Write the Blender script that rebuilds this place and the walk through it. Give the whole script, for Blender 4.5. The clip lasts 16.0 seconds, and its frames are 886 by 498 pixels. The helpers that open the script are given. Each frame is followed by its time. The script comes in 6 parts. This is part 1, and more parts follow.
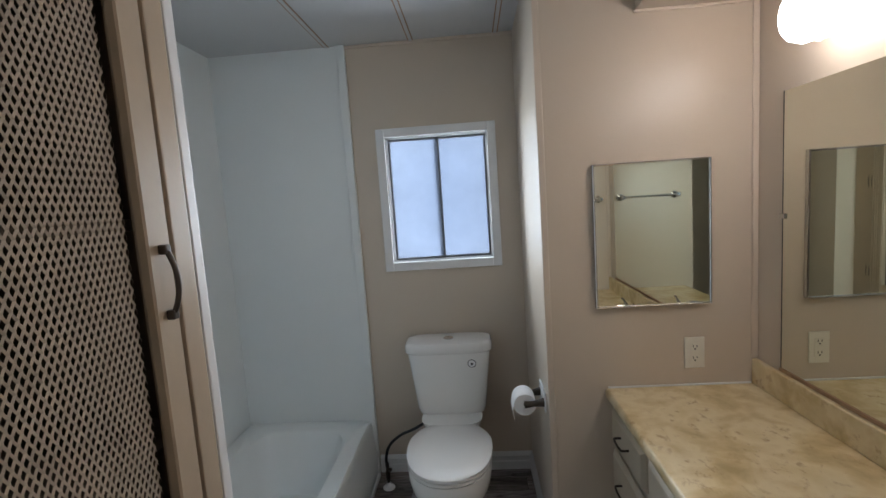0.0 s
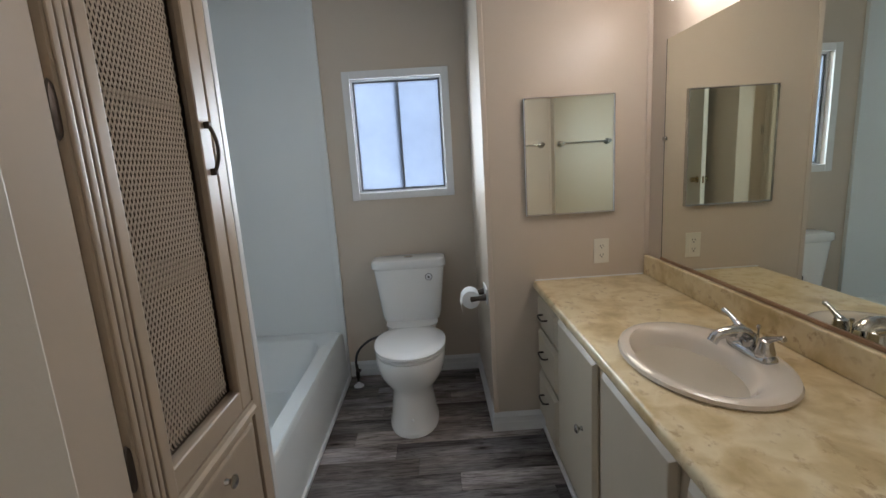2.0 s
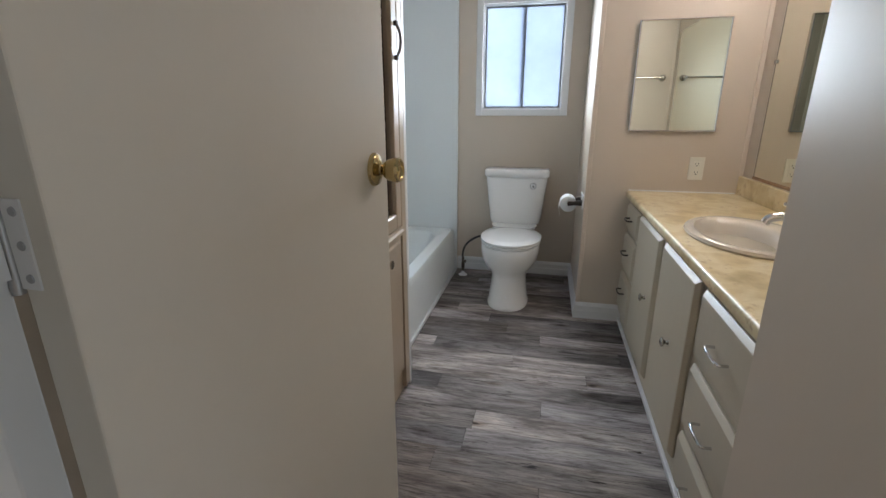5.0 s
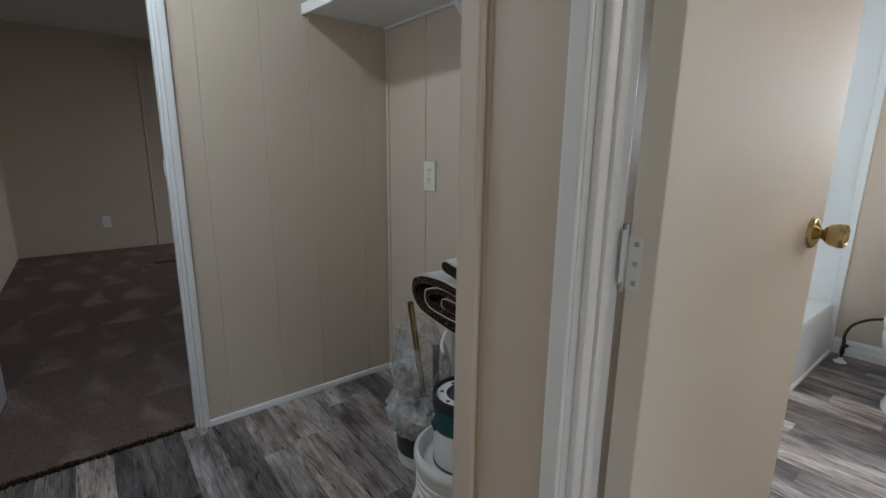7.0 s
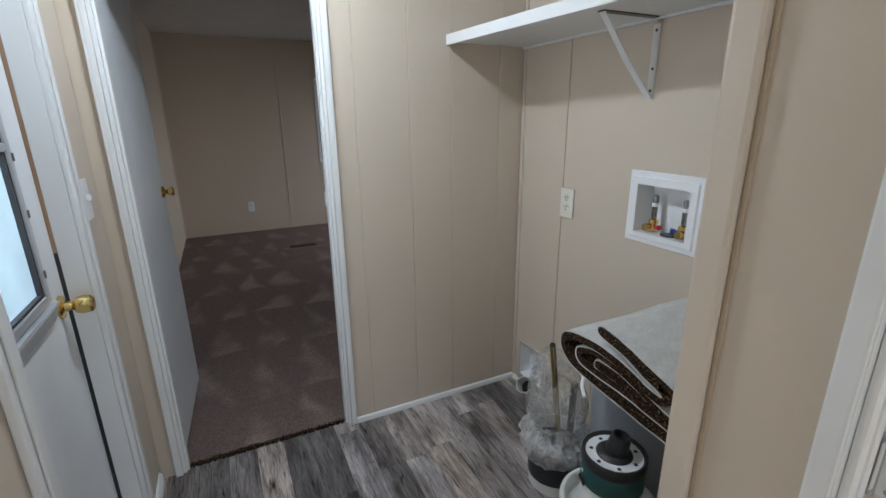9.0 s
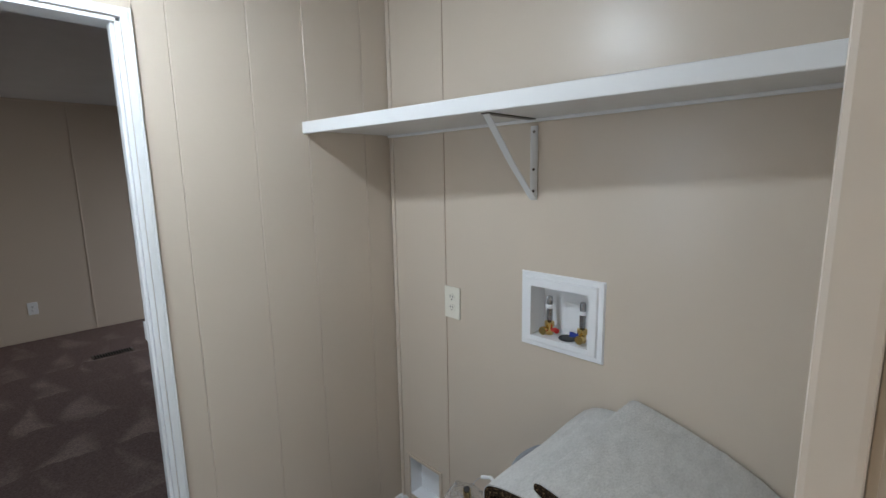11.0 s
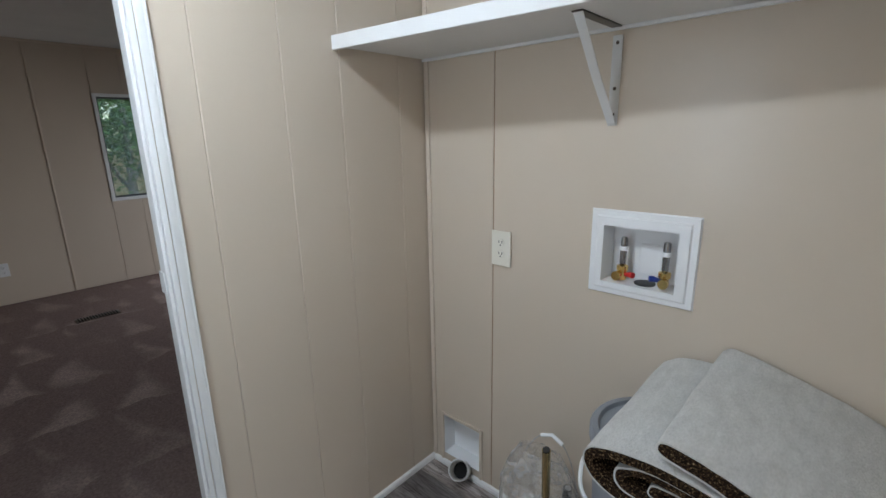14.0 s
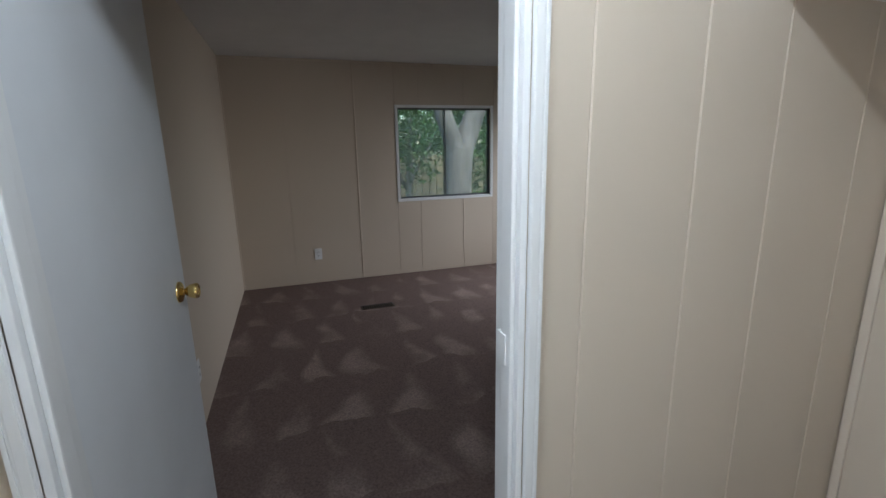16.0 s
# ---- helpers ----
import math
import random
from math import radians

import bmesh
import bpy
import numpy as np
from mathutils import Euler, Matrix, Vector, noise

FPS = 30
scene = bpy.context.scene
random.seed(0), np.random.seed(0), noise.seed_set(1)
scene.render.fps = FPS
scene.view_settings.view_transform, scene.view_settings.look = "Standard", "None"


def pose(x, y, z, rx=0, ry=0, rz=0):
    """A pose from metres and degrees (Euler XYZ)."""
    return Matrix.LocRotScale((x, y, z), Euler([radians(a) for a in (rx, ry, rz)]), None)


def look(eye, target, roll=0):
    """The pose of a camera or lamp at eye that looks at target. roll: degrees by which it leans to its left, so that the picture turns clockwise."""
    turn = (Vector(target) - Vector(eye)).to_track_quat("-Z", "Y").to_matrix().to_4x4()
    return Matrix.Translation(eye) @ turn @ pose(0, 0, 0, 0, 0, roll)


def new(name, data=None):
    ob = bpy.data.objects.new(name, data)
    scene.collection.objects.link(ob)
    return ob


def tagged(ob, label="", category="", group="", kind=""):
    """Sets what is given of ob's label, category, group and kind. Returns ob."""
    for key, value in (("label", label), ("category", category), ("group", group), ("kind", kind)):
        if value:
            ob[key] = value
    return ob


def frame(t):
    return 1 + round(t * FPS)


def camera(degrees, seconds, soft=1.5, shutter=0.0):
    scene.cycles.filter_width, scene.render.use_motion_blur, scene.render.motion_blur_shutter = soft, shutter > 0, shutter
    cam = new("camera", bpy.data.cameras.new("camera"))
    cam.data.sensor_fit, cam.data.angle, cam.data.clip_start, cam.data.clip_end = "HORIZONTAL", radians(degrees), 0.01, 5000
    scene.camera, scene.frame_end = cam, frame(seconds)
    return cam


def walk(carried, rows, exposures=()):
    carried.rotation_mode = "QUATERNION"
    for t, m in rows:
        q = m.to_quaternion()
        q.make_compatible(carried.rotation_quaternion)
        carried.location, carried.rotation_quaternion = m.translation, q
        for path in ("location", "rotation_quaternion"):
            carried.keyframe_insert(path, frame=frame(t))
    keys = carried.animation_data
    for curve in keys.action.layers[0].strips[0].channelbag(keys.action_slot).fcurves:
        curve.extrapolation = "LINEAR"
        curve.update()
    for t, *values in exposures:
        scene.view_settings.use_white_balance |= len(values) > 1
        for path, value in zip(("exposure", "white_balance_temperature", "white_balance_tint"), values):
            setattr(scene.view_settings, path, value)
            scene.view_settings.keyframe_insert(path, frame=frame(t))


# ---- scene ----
cam = camera(88.9, 16.0)
PATH = [
    (0, (-0.025, 0.12, 1.485), (-0.166, 2.104, 1.273), -3.9),
    (0.5, (-0.027, -0.008, 1.48), (-0.045, 1.982, 1.275), -3.8),
    (1, (-0.022, -0.111, 1.463), (0.022, 1.876, 1.235), -3.8),
    (1.5, (-0.004, -0.195, 1.388), (0.035, 1.783, 1.098), -3.6),
    (2, (-0.009, -0.276, 1.317), (0.013, 1.69, 0.948), -3.6),
    (2.5, (-0.042, -0.371, 1.259), (-0.019, 1.581, 0.823), -3.7),
    (3, (-0.062, -0.445, 1.205), (-0.017, 1.492, 0.71), -3.3),
    (3.2, (-0.048, -0.477, 1.193), (-0.021, 1.454, 0.672), -3.2),
    (5.3, (0.008, -0.824, 1.153), (-0.552, 1.006, 0.571), 0.4),
    (5.5, (0.011, -0.852, 1.155), (-0.654, 0.946, 0.585), 0.7),
    (6, (-0.004, -0.92, 1.158), (-0.963, 0.755, 0.635), 1.0),
    (6.5, (-0.029, -0.991, 1.172), (-1.298, 0.482, 0.703), 0.6),
    (7, (-0.071, -1.046, 1.195), (-1.605, 0.165, 0.766), 0.7),
    (7.5, (-0.089, -1.081, 1.207), (-1.81, -0.154, 0.786), 0.3),
    (8, (-0.094, -1.105, 1.228), (-1.893, -0.362, 0.771), -0.4),
    (8.5, (-0.118, -1.126, 1.306), (-1.906, -0.405, 0.773), -0.8),
    (9, (-0.178, -1.181, 1.455), (-1.906, -0.348, 0.889), -0.6),
    (9.5, (-0.253, -1.208, 1.502), (-1.905, -0.211, 0.974), -0.3),
    (10, (-0.342, -1.19, 1.541), (-1.925, -0.055, 1.086), -0.4),
    (10.2, (-0.38, -1.17, 1.548), (-1.939, 0.017, 1.144), -0.1),
    (12.3, (-0.655, -1.038, 1.64), (-1.771, 0.578, 1.258), -1.7),
    (12.5, (-0.685, -1.034, 1.619), (-1.788, 0.584, 1.215), -1.5),
    (13, (-0.73, -1.037, 1.584), (-1.851, 0.552, 1.12), -1.3),
    (13.5, (-0.779, -1.091, 1.535), (-1.955, 0.449, 1.037), -1.1),
    (14, (-0.806, -1.144, 1.486), (-2.109, 0.291, 0.992), -1.1),
    (14.5, (-0.857, -1.17, 1.473), (-2.346, 0.079, 1.0), -1.3),
    (15, (-0.999, -1.139, 1.484), (-2.67, -0.136, 1.035), -1.5),
    (15.5, (-1.173, -1.107, 1.488), (-2.968, -0.341, 1.053), -1.3),
    (16, (-1.416, -1.149, 1.488), (-3.264, -0.528, 1.043), -1.1),
]
EXPOSURES = [(0, -0.92), (1, -0.90), (2, -0.74), (3, -0.52), (5.5, -0.22), (6, -0.32), (6.5, -0.04), (7, 0.27), (8, 0.90), (9.5, 0.92), (12.5, 0.94), (14, 0.98), (15, 1.0), (16, 0.96)]
walk(cam, [(t, look(eye, target, roll)) for t, eye, target, roll in PATH], EXPOSURES)

# ---- world, daylight, lamps ----
world = bpy.data.worlds.new("sky")
scene.world = world
world.use_nodes = True
wn = world.node_tree
sky = wn.nodes.new("ShaderNodeTexSky")
sky.sky_type, sky.sun_disc = "NISHITA", False
sky.sun_elevation, sky.sun_rotation = radians(48), radians(83)
wn.links.new(sky.outputs[0], wn.nodes["Background"].inputs[0])
wn.nodes["Background"].inputs[1].default_value = 0.15

sun = new("sun", bpy.data.lights.new("sun", "SUN"))
sun.data.energy, sun.data.angle, sun.data.color = 2.2, radians(10), (1.0, 0.96, 0.9)
sun.matrix_world = look((8, 1.0, 9), (0, 0, 0))


def window_lamp(name, eye, target, sx, sy, watts, color, spread=180):
    lamp = new(name, bpy.data.lights.new(name, "AREA"))
    lamp.data.shape, lamp.data.size, lamp.data.size_y = "RECTANGLE", sx, sy
    lamp.data.energy, lamp.data.color, lamp.data.spread = watts, color, radians(spread)
    lamp.matrix_world = look(eye, target)
    return lamp


DAY = (0.80, 0.90, 1.0)
window_lamp("sky_bath_window", (-0.2, 2.69, 1.5), (-0.2, 0.0, 1.35), 0.54, 0.67, 34.0, DAY, 125)
window_lamp("sky_bedroom_side_window", (-5.2, 2.66, 1.45), (-5.9, 0.0, -0.5), 1.08, 0.88, 12.5, (0.84, 0.90, 0.98), 105)
window_lamp("sky_door_window", (-1.45, -1.80, 1.43), (-1.45, 0.0, 1.2), 0.28, 0.78, 2.4, DAY)
window_lamp("daylight_next_room", (1.735, -1.12, 1.05), (0.0, -1.05, 1.0), 0.72, 1.9, 3.2, DAY)

# ---- materials ----


def material(name, base, rough=0.5, metal=0.0, spec=0.5, vary=0.06, scale=8.0, bump=0.0, bump_scale=120.0, stretch=(1, 1, 1), coat=0.0, random_value=0.0, detail=6):
    """A painted or solid surface with slow and fine variation and a fine relief."""
    m = bpy.data.materials.new(name)
    m.use_nodes = True
    t = m.node_tree
    b = t.nodes["Principled BSDF"]
    tc = t.nodes.new("ShaderNodeTexCoord")
    mp = t.nodes.new("ShaderNodeMapping")
    mp.inputs["Scale"].default_value = stretch
    t.links.new(tc.outputs["Object"], mp.inputs[0])
    n1 = t.nodes.new("ShaderNodeTexNoise")
    n1.inputs["Scale"].default_value, n1.inputs["Detail"].default_value = scale, detail
    n2 = t.nodes.new("ShaderNodeTexNoise")
    n2.inputs["Scale"].default_value, n2.inputs["Detail"].default_value = scale * 0.17, 3
    for n in (n1, n2):
        t.links.new(mp.outputs[0], n.inputs["Vector"])
    add = t.nodes.new("ShaderNodeMath")
    add.operation = "ADD"
    t.links.new(n1.outputs[0], add.inputs[0])
    t.links.new(n2.outputs[0], add.inputs[1])
    last = add.outputs[0]
    if random_value:
        oi = t.nodes.new("ShaderNodeObjectInfo")
        ma = t.nodes.new("ShaderNodeMath")
        ma.operation, ma.inputs[1].default_value = "MULTIPLY_ADD", random_value
        t.links.new(oi.outputs["Random"], ma.inputs[0])
        t.links.new(last, ma.inputs[2])
        last = ma.outputs[0]
    r = t.nodes.new("ShaderNodeMapRange")
    r.inputs[1].default_value, r.inputs[2].default_value = 0.6, 1.4
    r.inputs[3].default_value, r.inputs[4].default_value = 1 - vary, 1 + vary
    t.links.new(last, r.inputs[0])
    mx = t.nodes.new("ShaderNodeVectorMath")
    mx.operation = "SCALE"
    mx.inputs[0].default_value = base
    t.links.new(r.outputs[0], mx.inputs["Scale"])
    t.links.new(mx.outputs[0], b.inputs["Base Color"])
    rr = t.nodes.new("ShaderNodeMapRange")
    rr.inputs[1].default_value, rr.inputs[2].default_value = 0.3, 0.7
    rr.inputs[3].default_value, rr.inputs[4].default_value = max(0.02, rough - 0.03), min(1, rough + 0.03)
    t.links.new(n1.outputs[0], rr.inputs[0])
    t.links.new(rr.outputs[0], b.inputs["Roughness"])
    b.inputs["Metallic"].default_value = metal
    b.inputs["Specular IOR Level"].default_value = spec
    b.inputs["Coat Weight"].default_value = coat
    if bump:
        nb = t.nodes.new("ShaderNodeTexNoise")
        nb.inputs["Scale"].default_value, nb.inputs["Detail"].default_value = bump_scale, 4
        t.links.new(mp.outputs[0], nb.inputs["Vector"])
        bp = t.nodes.new("ShaderNodeBump")
        bp.inputs["Strength"].default_value, bp.inputs["Distance"].default_value = bump, 0.004
        t.links.new(nb.outputs[0], bp.inputs["Height"])
        t.links.new(bp.outputs[0], b.inputs["Normal"])
    return m


def ramp(t, source, *stops):
    r = t.nodes.new("ShaderNodeValToRGB")
    e = r.color_ramp.elements
    while len(e) < len(stops):
        e.new(0.5)
    for i, (p, c) in enumerate(stops):
        e[i].position, e[i].color = p, (*c, 1)
    t.links.new(source, r.inputs[0])
    return r


def math_node(t, op, a, b=None, c=None, clamp=False):
    n = t.nodes.new("ShaderNodeMath")
    n.operation, n.use_clamp = op, clamp
    for k, v in enumerate((a, b, c)):
        if v is None:
            continue
        if isinstance(v, (int, float)):
            n.inputs[k].default_value = v
        else:
            t.links.new(v, n.inputs[k])
    return n.outputs[0]


def plank_material():
    """Grey weathered-oak vinyl: long grain, dark cracks, brown knots, each plank of its own tone."""
    m = bpy.data.materials.new("grey_oak_vinyl")
    m.use_nodes = True
    t = m.node_tree
    b = t.nodes["Principled BSDF"]
    oi, geo = t.nodes.new("ShaderNodeObjectInfo"), t.nodes.new("ShaderNodeNewGeometry")
    shift = t.nodes.new("ShaderNodeVectorMath")
    shift.operation = "MULTIPLY_ADD"
    shift.inputs[1].default_value = (17, 31, 7)
    t.links.new(oi.outputs["Random"], shift.inputs[0])
    t.links.new(geo.outputs["Position"], shift.inputs[2])

    def stretched(sx, sy, scale, detail, rough, distort):
        mp = t.nodes.new("ShaderNodeMapping")
        mp.inputs["Scale"].default_value = (sx, sy, 1)
        t.links.new(shift.outputs[0], mp.inputs[0])
        n = t.nodes.new("ShaderNodeTexNoise")
        n.inputs["Scale"].default_value, n.inputs["Detail"].default_value, n.inputs["Roughness"].default_value, n.inputs["Distortion"].default_value = scale, detail, rough, distort
        t.links.new(mp.outputs[0], n.inputs["Vector"])
        return n.outputs[0]

    broad = stretched(1.5, 6.0, 1.5, 4, 0.6, 0.5)
    grain = stretched(1.2, 10.0, 4.0, 8, 0.72, 1.0)
    crack = stretched(1.6, 15.0, 2.4, 7, 0.66, 2.4)
    tone = ramp(t, broad, (0.30, (0.10, 0.085, 0.08)), (0.42, (0.20, 0.178, 0.17)), (0.54, (0.31, 0.285, 0.28)), (0.68, (0.45, 0.415, 0.395)))
    gr = ramp(t, grain, (0.36, (0.45, 0.42, 0.40)), (0.48, (0.98, 0.98, 0.98)), (0.64, (1.25, 1.23, 1.21)))
    fine = ramp(t, stretched(2.4, 38.0, 4.0, 5, 0.7, 1.0), (0.36, (0.55, 0.52, 0.50)), (0.5, (1.0, 1.0, 1.0)), (0.64, (1.14, 1.14, 1.13)))
    fr = math_node(t, "FRACT", math_node(t, "MULTIPLY", oi.outputs["Random"], 7.31))
    hue = ramp(t, fr, (0.0, (0.97, 0.98, 1.03)), (0.6, (1.0, 0.98, 0.97)), (1.0, (1.06, 0.96, 0.88)))
    cr = ramp(t, crack, (0.33, (0.10, 0.08, 0.07)), (0.38, (1, 1, 1)))
    kn = t.nodes.new("ShaderNodeTexVoronoi")
    km = t.nodes.new("ShaderNodeMapping")
    km.inputs["Scale"].default_value = (1.6, 4.6, 1)
    t.links.new(shift.outputs[0], km.inputs[0])
    t.links.new(km.outputs[0], kn.inputs["Vector"])
    kn.inputs["Scale"].default_value = 1.5
    knot = ramp(t, kn.outputs["Distance"], (0.03, (0.10, 0.075, 0.06)), (0.065, (0.62, 0.55, 0.50)), (0.16, (1, 1, 1)))
    rnd = t.nodes.new("ShaderNodeMapRange")
    rnd.inputs[3].default_value, rnd.inputs[4].default_value = 0.52, 1.50
    t.links.new(oi.outputs["Random"], rnd.inputs[0])
    last = tone.outputs[0]
    for other in (gr, fine, cr, knot, hue):
        mul = t.nodes.new("ShaderNodeVectorMath")
        mul.operation = "MULTIPLY"
        t.links.new(last, mul.inputs[0])
        t.links.new(other.outputs[0], mul.inputs[1])
        last = mul.outputs[0]
    sc = t.nodes.new("ShaderNodeVectorMath")
    sc.operation = "SCALE"
    t.links.new(last, sc.inputs[0])
    t.links.new(rnd.outputs[0], sc.inputs["Scale"])
    t.links.new(sc.outputs[0], b.inputs["Base Color"])
    b.inputs["Roughness"].default_value = 0.55
    b.inputs["Specular IOR Level"].default_value = 0.14
    bp = t.nodes.new("ShaderNodeBump")
    bp.inputs["Strength"].default_value, bp.inputs["Distance"].default_value = 0.25, 0.002
    t.links.new(grain, bp.inputs["Height"])
    t.links.new(bp.outputs[0], b.inputs["Normal"])
    return m


def laminate_material():
    """Yellow-cream marbled laminate with brown veins and flecks."""
    m = bpy.data.materials.new("cream_marble_laminate")
    m.use_nodes = True
    t = m.node_tree
    b = t.nodes["Principled BSDF"]
    tc = t.nodes.new("ShaderNodeTexCoord")
    a = t.nodes.new("ShaderNodeTexNoise")
    a.inputs["Scale"].default_value, a.inputs["Detail"].default_value, a.inputs["Distortion"].default_value = 10, 7, 0.3
    t.links.new(tc.outputs["Object"], a.inputs["Vector"])
    c1 = ramp(t, a.outputs[0], (0.30, (0.50, 0.37, 0.18)), (0.44, (0.66, 0.52, 0.29)), (0.56, (0.78, 0.66, 0.44)), (0.72, (0.70, 0.57, 0.33)))
    mp = t.nodes.new("ShaderNodeMapping")
    mp.inputs["Rotation"].default_value, mp.inputs["Scale"].default_value = (0, 0, radians(25)), (1.25, 0.85, 1)
    t.links.new(tc.outputs["Object"], mp.inputs[0])
    v = t.nodes.new("ShaderNodeTexNoise")
    v.inputs["Scale"].default_value, v.inputs["Detail"].default_value, v.inputs["Roughness"].default_value, v.inputs["Distortion"].default_value = 34, 8, 0.62, 0.25
    t.links.new(mp.outputs[0], v.inputs["Vector"])
    fl = ramp(t, v.outputs[0], (0.56, (0, 0, 0)), (0.66, (1, 1, 1)))
    big = t.nodes.new("ShaderNodeTexNoise")
    big.inputs["Scale"].default_value = 5.0
    t.links.new(tc.outputs["Object"], big.inputs["Vector"])
    gate = ramp(t, big.outputs[0], (0.40, (0.12, 0.12, 0.12)), (0.60, (0.6, 0.6, 0.6)))
    mm = t.nodes.new("ShaderNodeMath")
    mm.operation = "MULTIPLY"
    t.links.new(fl.outputs[0], mm.inputs[0])
    t.links.new(gate.outputs[0], mm.inputs[1])
    mix = t.nodes.new("ShaderNodeMix")
    mix.data_type = "RGBA"
    mix.inputs["B"].default_value = (0.36, 0.20, 0.075, 1)
    t.links.new(mm.outputs[0], mix.inputs["Factor"])
    t.links.new(c1.outputs[0], mix.inputs["A"])
    t.links.new(mix.outputs["Result"], b.inputs["Base Color"])
    b.inputs["Roughness"].default_value = 0.3
    return m


def carpet_material():
    """Brown-mauve carpet with pale wedge-shaped vacuum strokes."""
    m = bpy.data.materials.new("brown_carpet")
    m.use_nodes = True
    t = m.node_tree
    b = t.nodes["Principled BSDF"]
    tc = t.nodes.new("ShaderNodeTexCoord")
    sep = t.nodes.new("ShaderNodeSeparateXYZ")
    t.links.new(tc.outputs["Object"], sep.inputs[0])
    wob = t.nodes.new("ShaderNodeTexNoise")
    wob.inputs["Scale"].default_value, wob.inputs["Detail"].default_value = 2.6, 3
    t.links.new(tc.outputs["Object"], wob.inputs["Vector"])
    big = t.nodes.new("ShaderNodeTexNoise")
    big.inputs["Scale"].default_value, big.inputs["Detail"].default_value = 1.3, 2
    t.links.new(tc.outputs["Object"], big.inputs["Vector"])
    u = math_node(t, "MULTIPLY_ADD", wob.outputs[0], 0.75, math_node(t, "MULTIPLY", sep.outputs[0], 1.75))
    cell = math_node(t, "FLOOR", u)
    fu = math_node(t, "FRACT", u)
    v = math_node(t, "MULTIPLY_ADD", cell, 0.37, math_node(t, "MULTIPLY", sep.outputs[1], 3.1))
    v = math_node(t, "MULTIPLY_ADD", big.outputs[0], 1.6, v)
    fv = math_node(t, "ABSOLUTE", math_node(t, "SUBTRACT", math_node(t, "FRACT", v), 0.5))
    wedge = math_node(t, "MULTIPLY", math_node(t, "SUBTRACT", math_node(t, "MULTIPLY", fu, 0.46), fv), 5.0, clamp=True)
    some = math_node(t, "MULTIPLY", math_node(t, "SUBTRACT", wob.outputs[0], 0.38), 4.0, clamp=True)
    tone = ramp(t, math_node(t, "MULTIPLY", wedge, some), (0.0, (0.172, 0.123, 0.111)), (1.0, (0.275, 0.210, 0.190)))
    fi = t.nodes.new("ShaderNodeTexNoise")
    fi.inputs["Scale"].default_value, fi.inputs["Detail"].default_value = 90, 5
    t.links.new(tc.outputs["Object"], fi.inputs["Vector"])
    r = t.nodes.new("ShaderNodeMapRange")
    r.inputs[1].default_value, r.inputs[2].default_value, r.inputs[3].default_value, r.inputs[4].default_value = 0.3, 0.7, 0.75, 1.25
    t.links.new(fi.outputs[0], r.inputs[0])
    sc = t.nodes.new("ShaderNodeVectorMath")
    sc.operation = "SCALE"
    t.links.new(tone.outputs[0], sc.inputs[0])
    t.links.new(r.outputs[0], sc.inputs["Scale"])
    t.links.new(sc.outputs[0], b.inputs["Base Color"])
    b.inputs["Roughness"].default_value = 0.95
    b.inputs["Specular IOR Level"].default_value = 0.1
    bp = t.nodes.new("ShaderNodeBump")
    bp.inputs["Strength"].default_value, bp.inputs["Distance"].default_value = 0.6, 0.006
    t.links.new(fi.outputs[0], bp.inputs["Height"])
    t.links.new(bp.outputs[0], b.inputs["Normal"])
    return m


def frosted_material(name, tint, clear=0.12):
    """Obscure glass: it scatters the daylight behind it; uneven, with drops of condensation."""
    m = bpy.data.materials.new(name)
    m.use_nodes = True
    t = m.node_tree
    t.nodes.remove(t.nodes["Principled BSDF"])
    out = t.nodes["Material Output"]
    tr, gl, tp = t.nodes.new("ShaderNodeBsdfTranslucent"), t.nodes.new("ShaderNodeBsdfGlossy"), t.nodes.new("ShaderNodeBsdfTransparent")
    gl.inputs["Roughness"].default_value = 0.25
    tc = t.nodes.new("ShaderNodeTexCoord")
    n = t.nodes.new("ShaderNodeTexNoise")
    n.inputs["Scale"].default_value, n.inputs["Detail"].default_value = 9, 8
    t.links.new(tc.outputs["Object"], n.inputs["Vector"])
    c = ramp(t, n.outputs[0], (0.3, tuple(v * 0.86 for v in tint)), (0.7, tint))
    t.links.new(c.outputs[0], tr.inputs[0])
    m1, m2 = t.nodes.new("ShaderNodeMixShader"), t.nodes.new("ShaderNodeMixShader")
    m1.inputs[0].default_value, m2.inputs[0].default_value = 0.06, clear
    t.links.new(tr.outputs[0], m1.inputs[1])
    t.links.new(gl.outputs[0], m1.inputs[2])
    t.links.new(m1.outputs[0], m2.inputs[1])
    t.links.new(tp.outputs[0], m2.inputs[2])
    t.links.new(m2.outputs[0], out.inputs[0])
    bp, dn = t.nodes.new("ShaderNodeBump"), t.nodes.new("ShaderNodeTexVoronoi")
    dn.inputs["Scale"].default_value = 130
    t.links.new(tc.outputs["Object"], dn.inputs["Vector"])
    bp.inputs["Strength"].default_value, bp.inputs["Distance"].default_value = 0.3, 0.002
    t.links.new(dn.outputs[0], bp.inputs["Height"])
    t.links.new(bp.outputs[0], gl.inputs["Normal"])
    return m


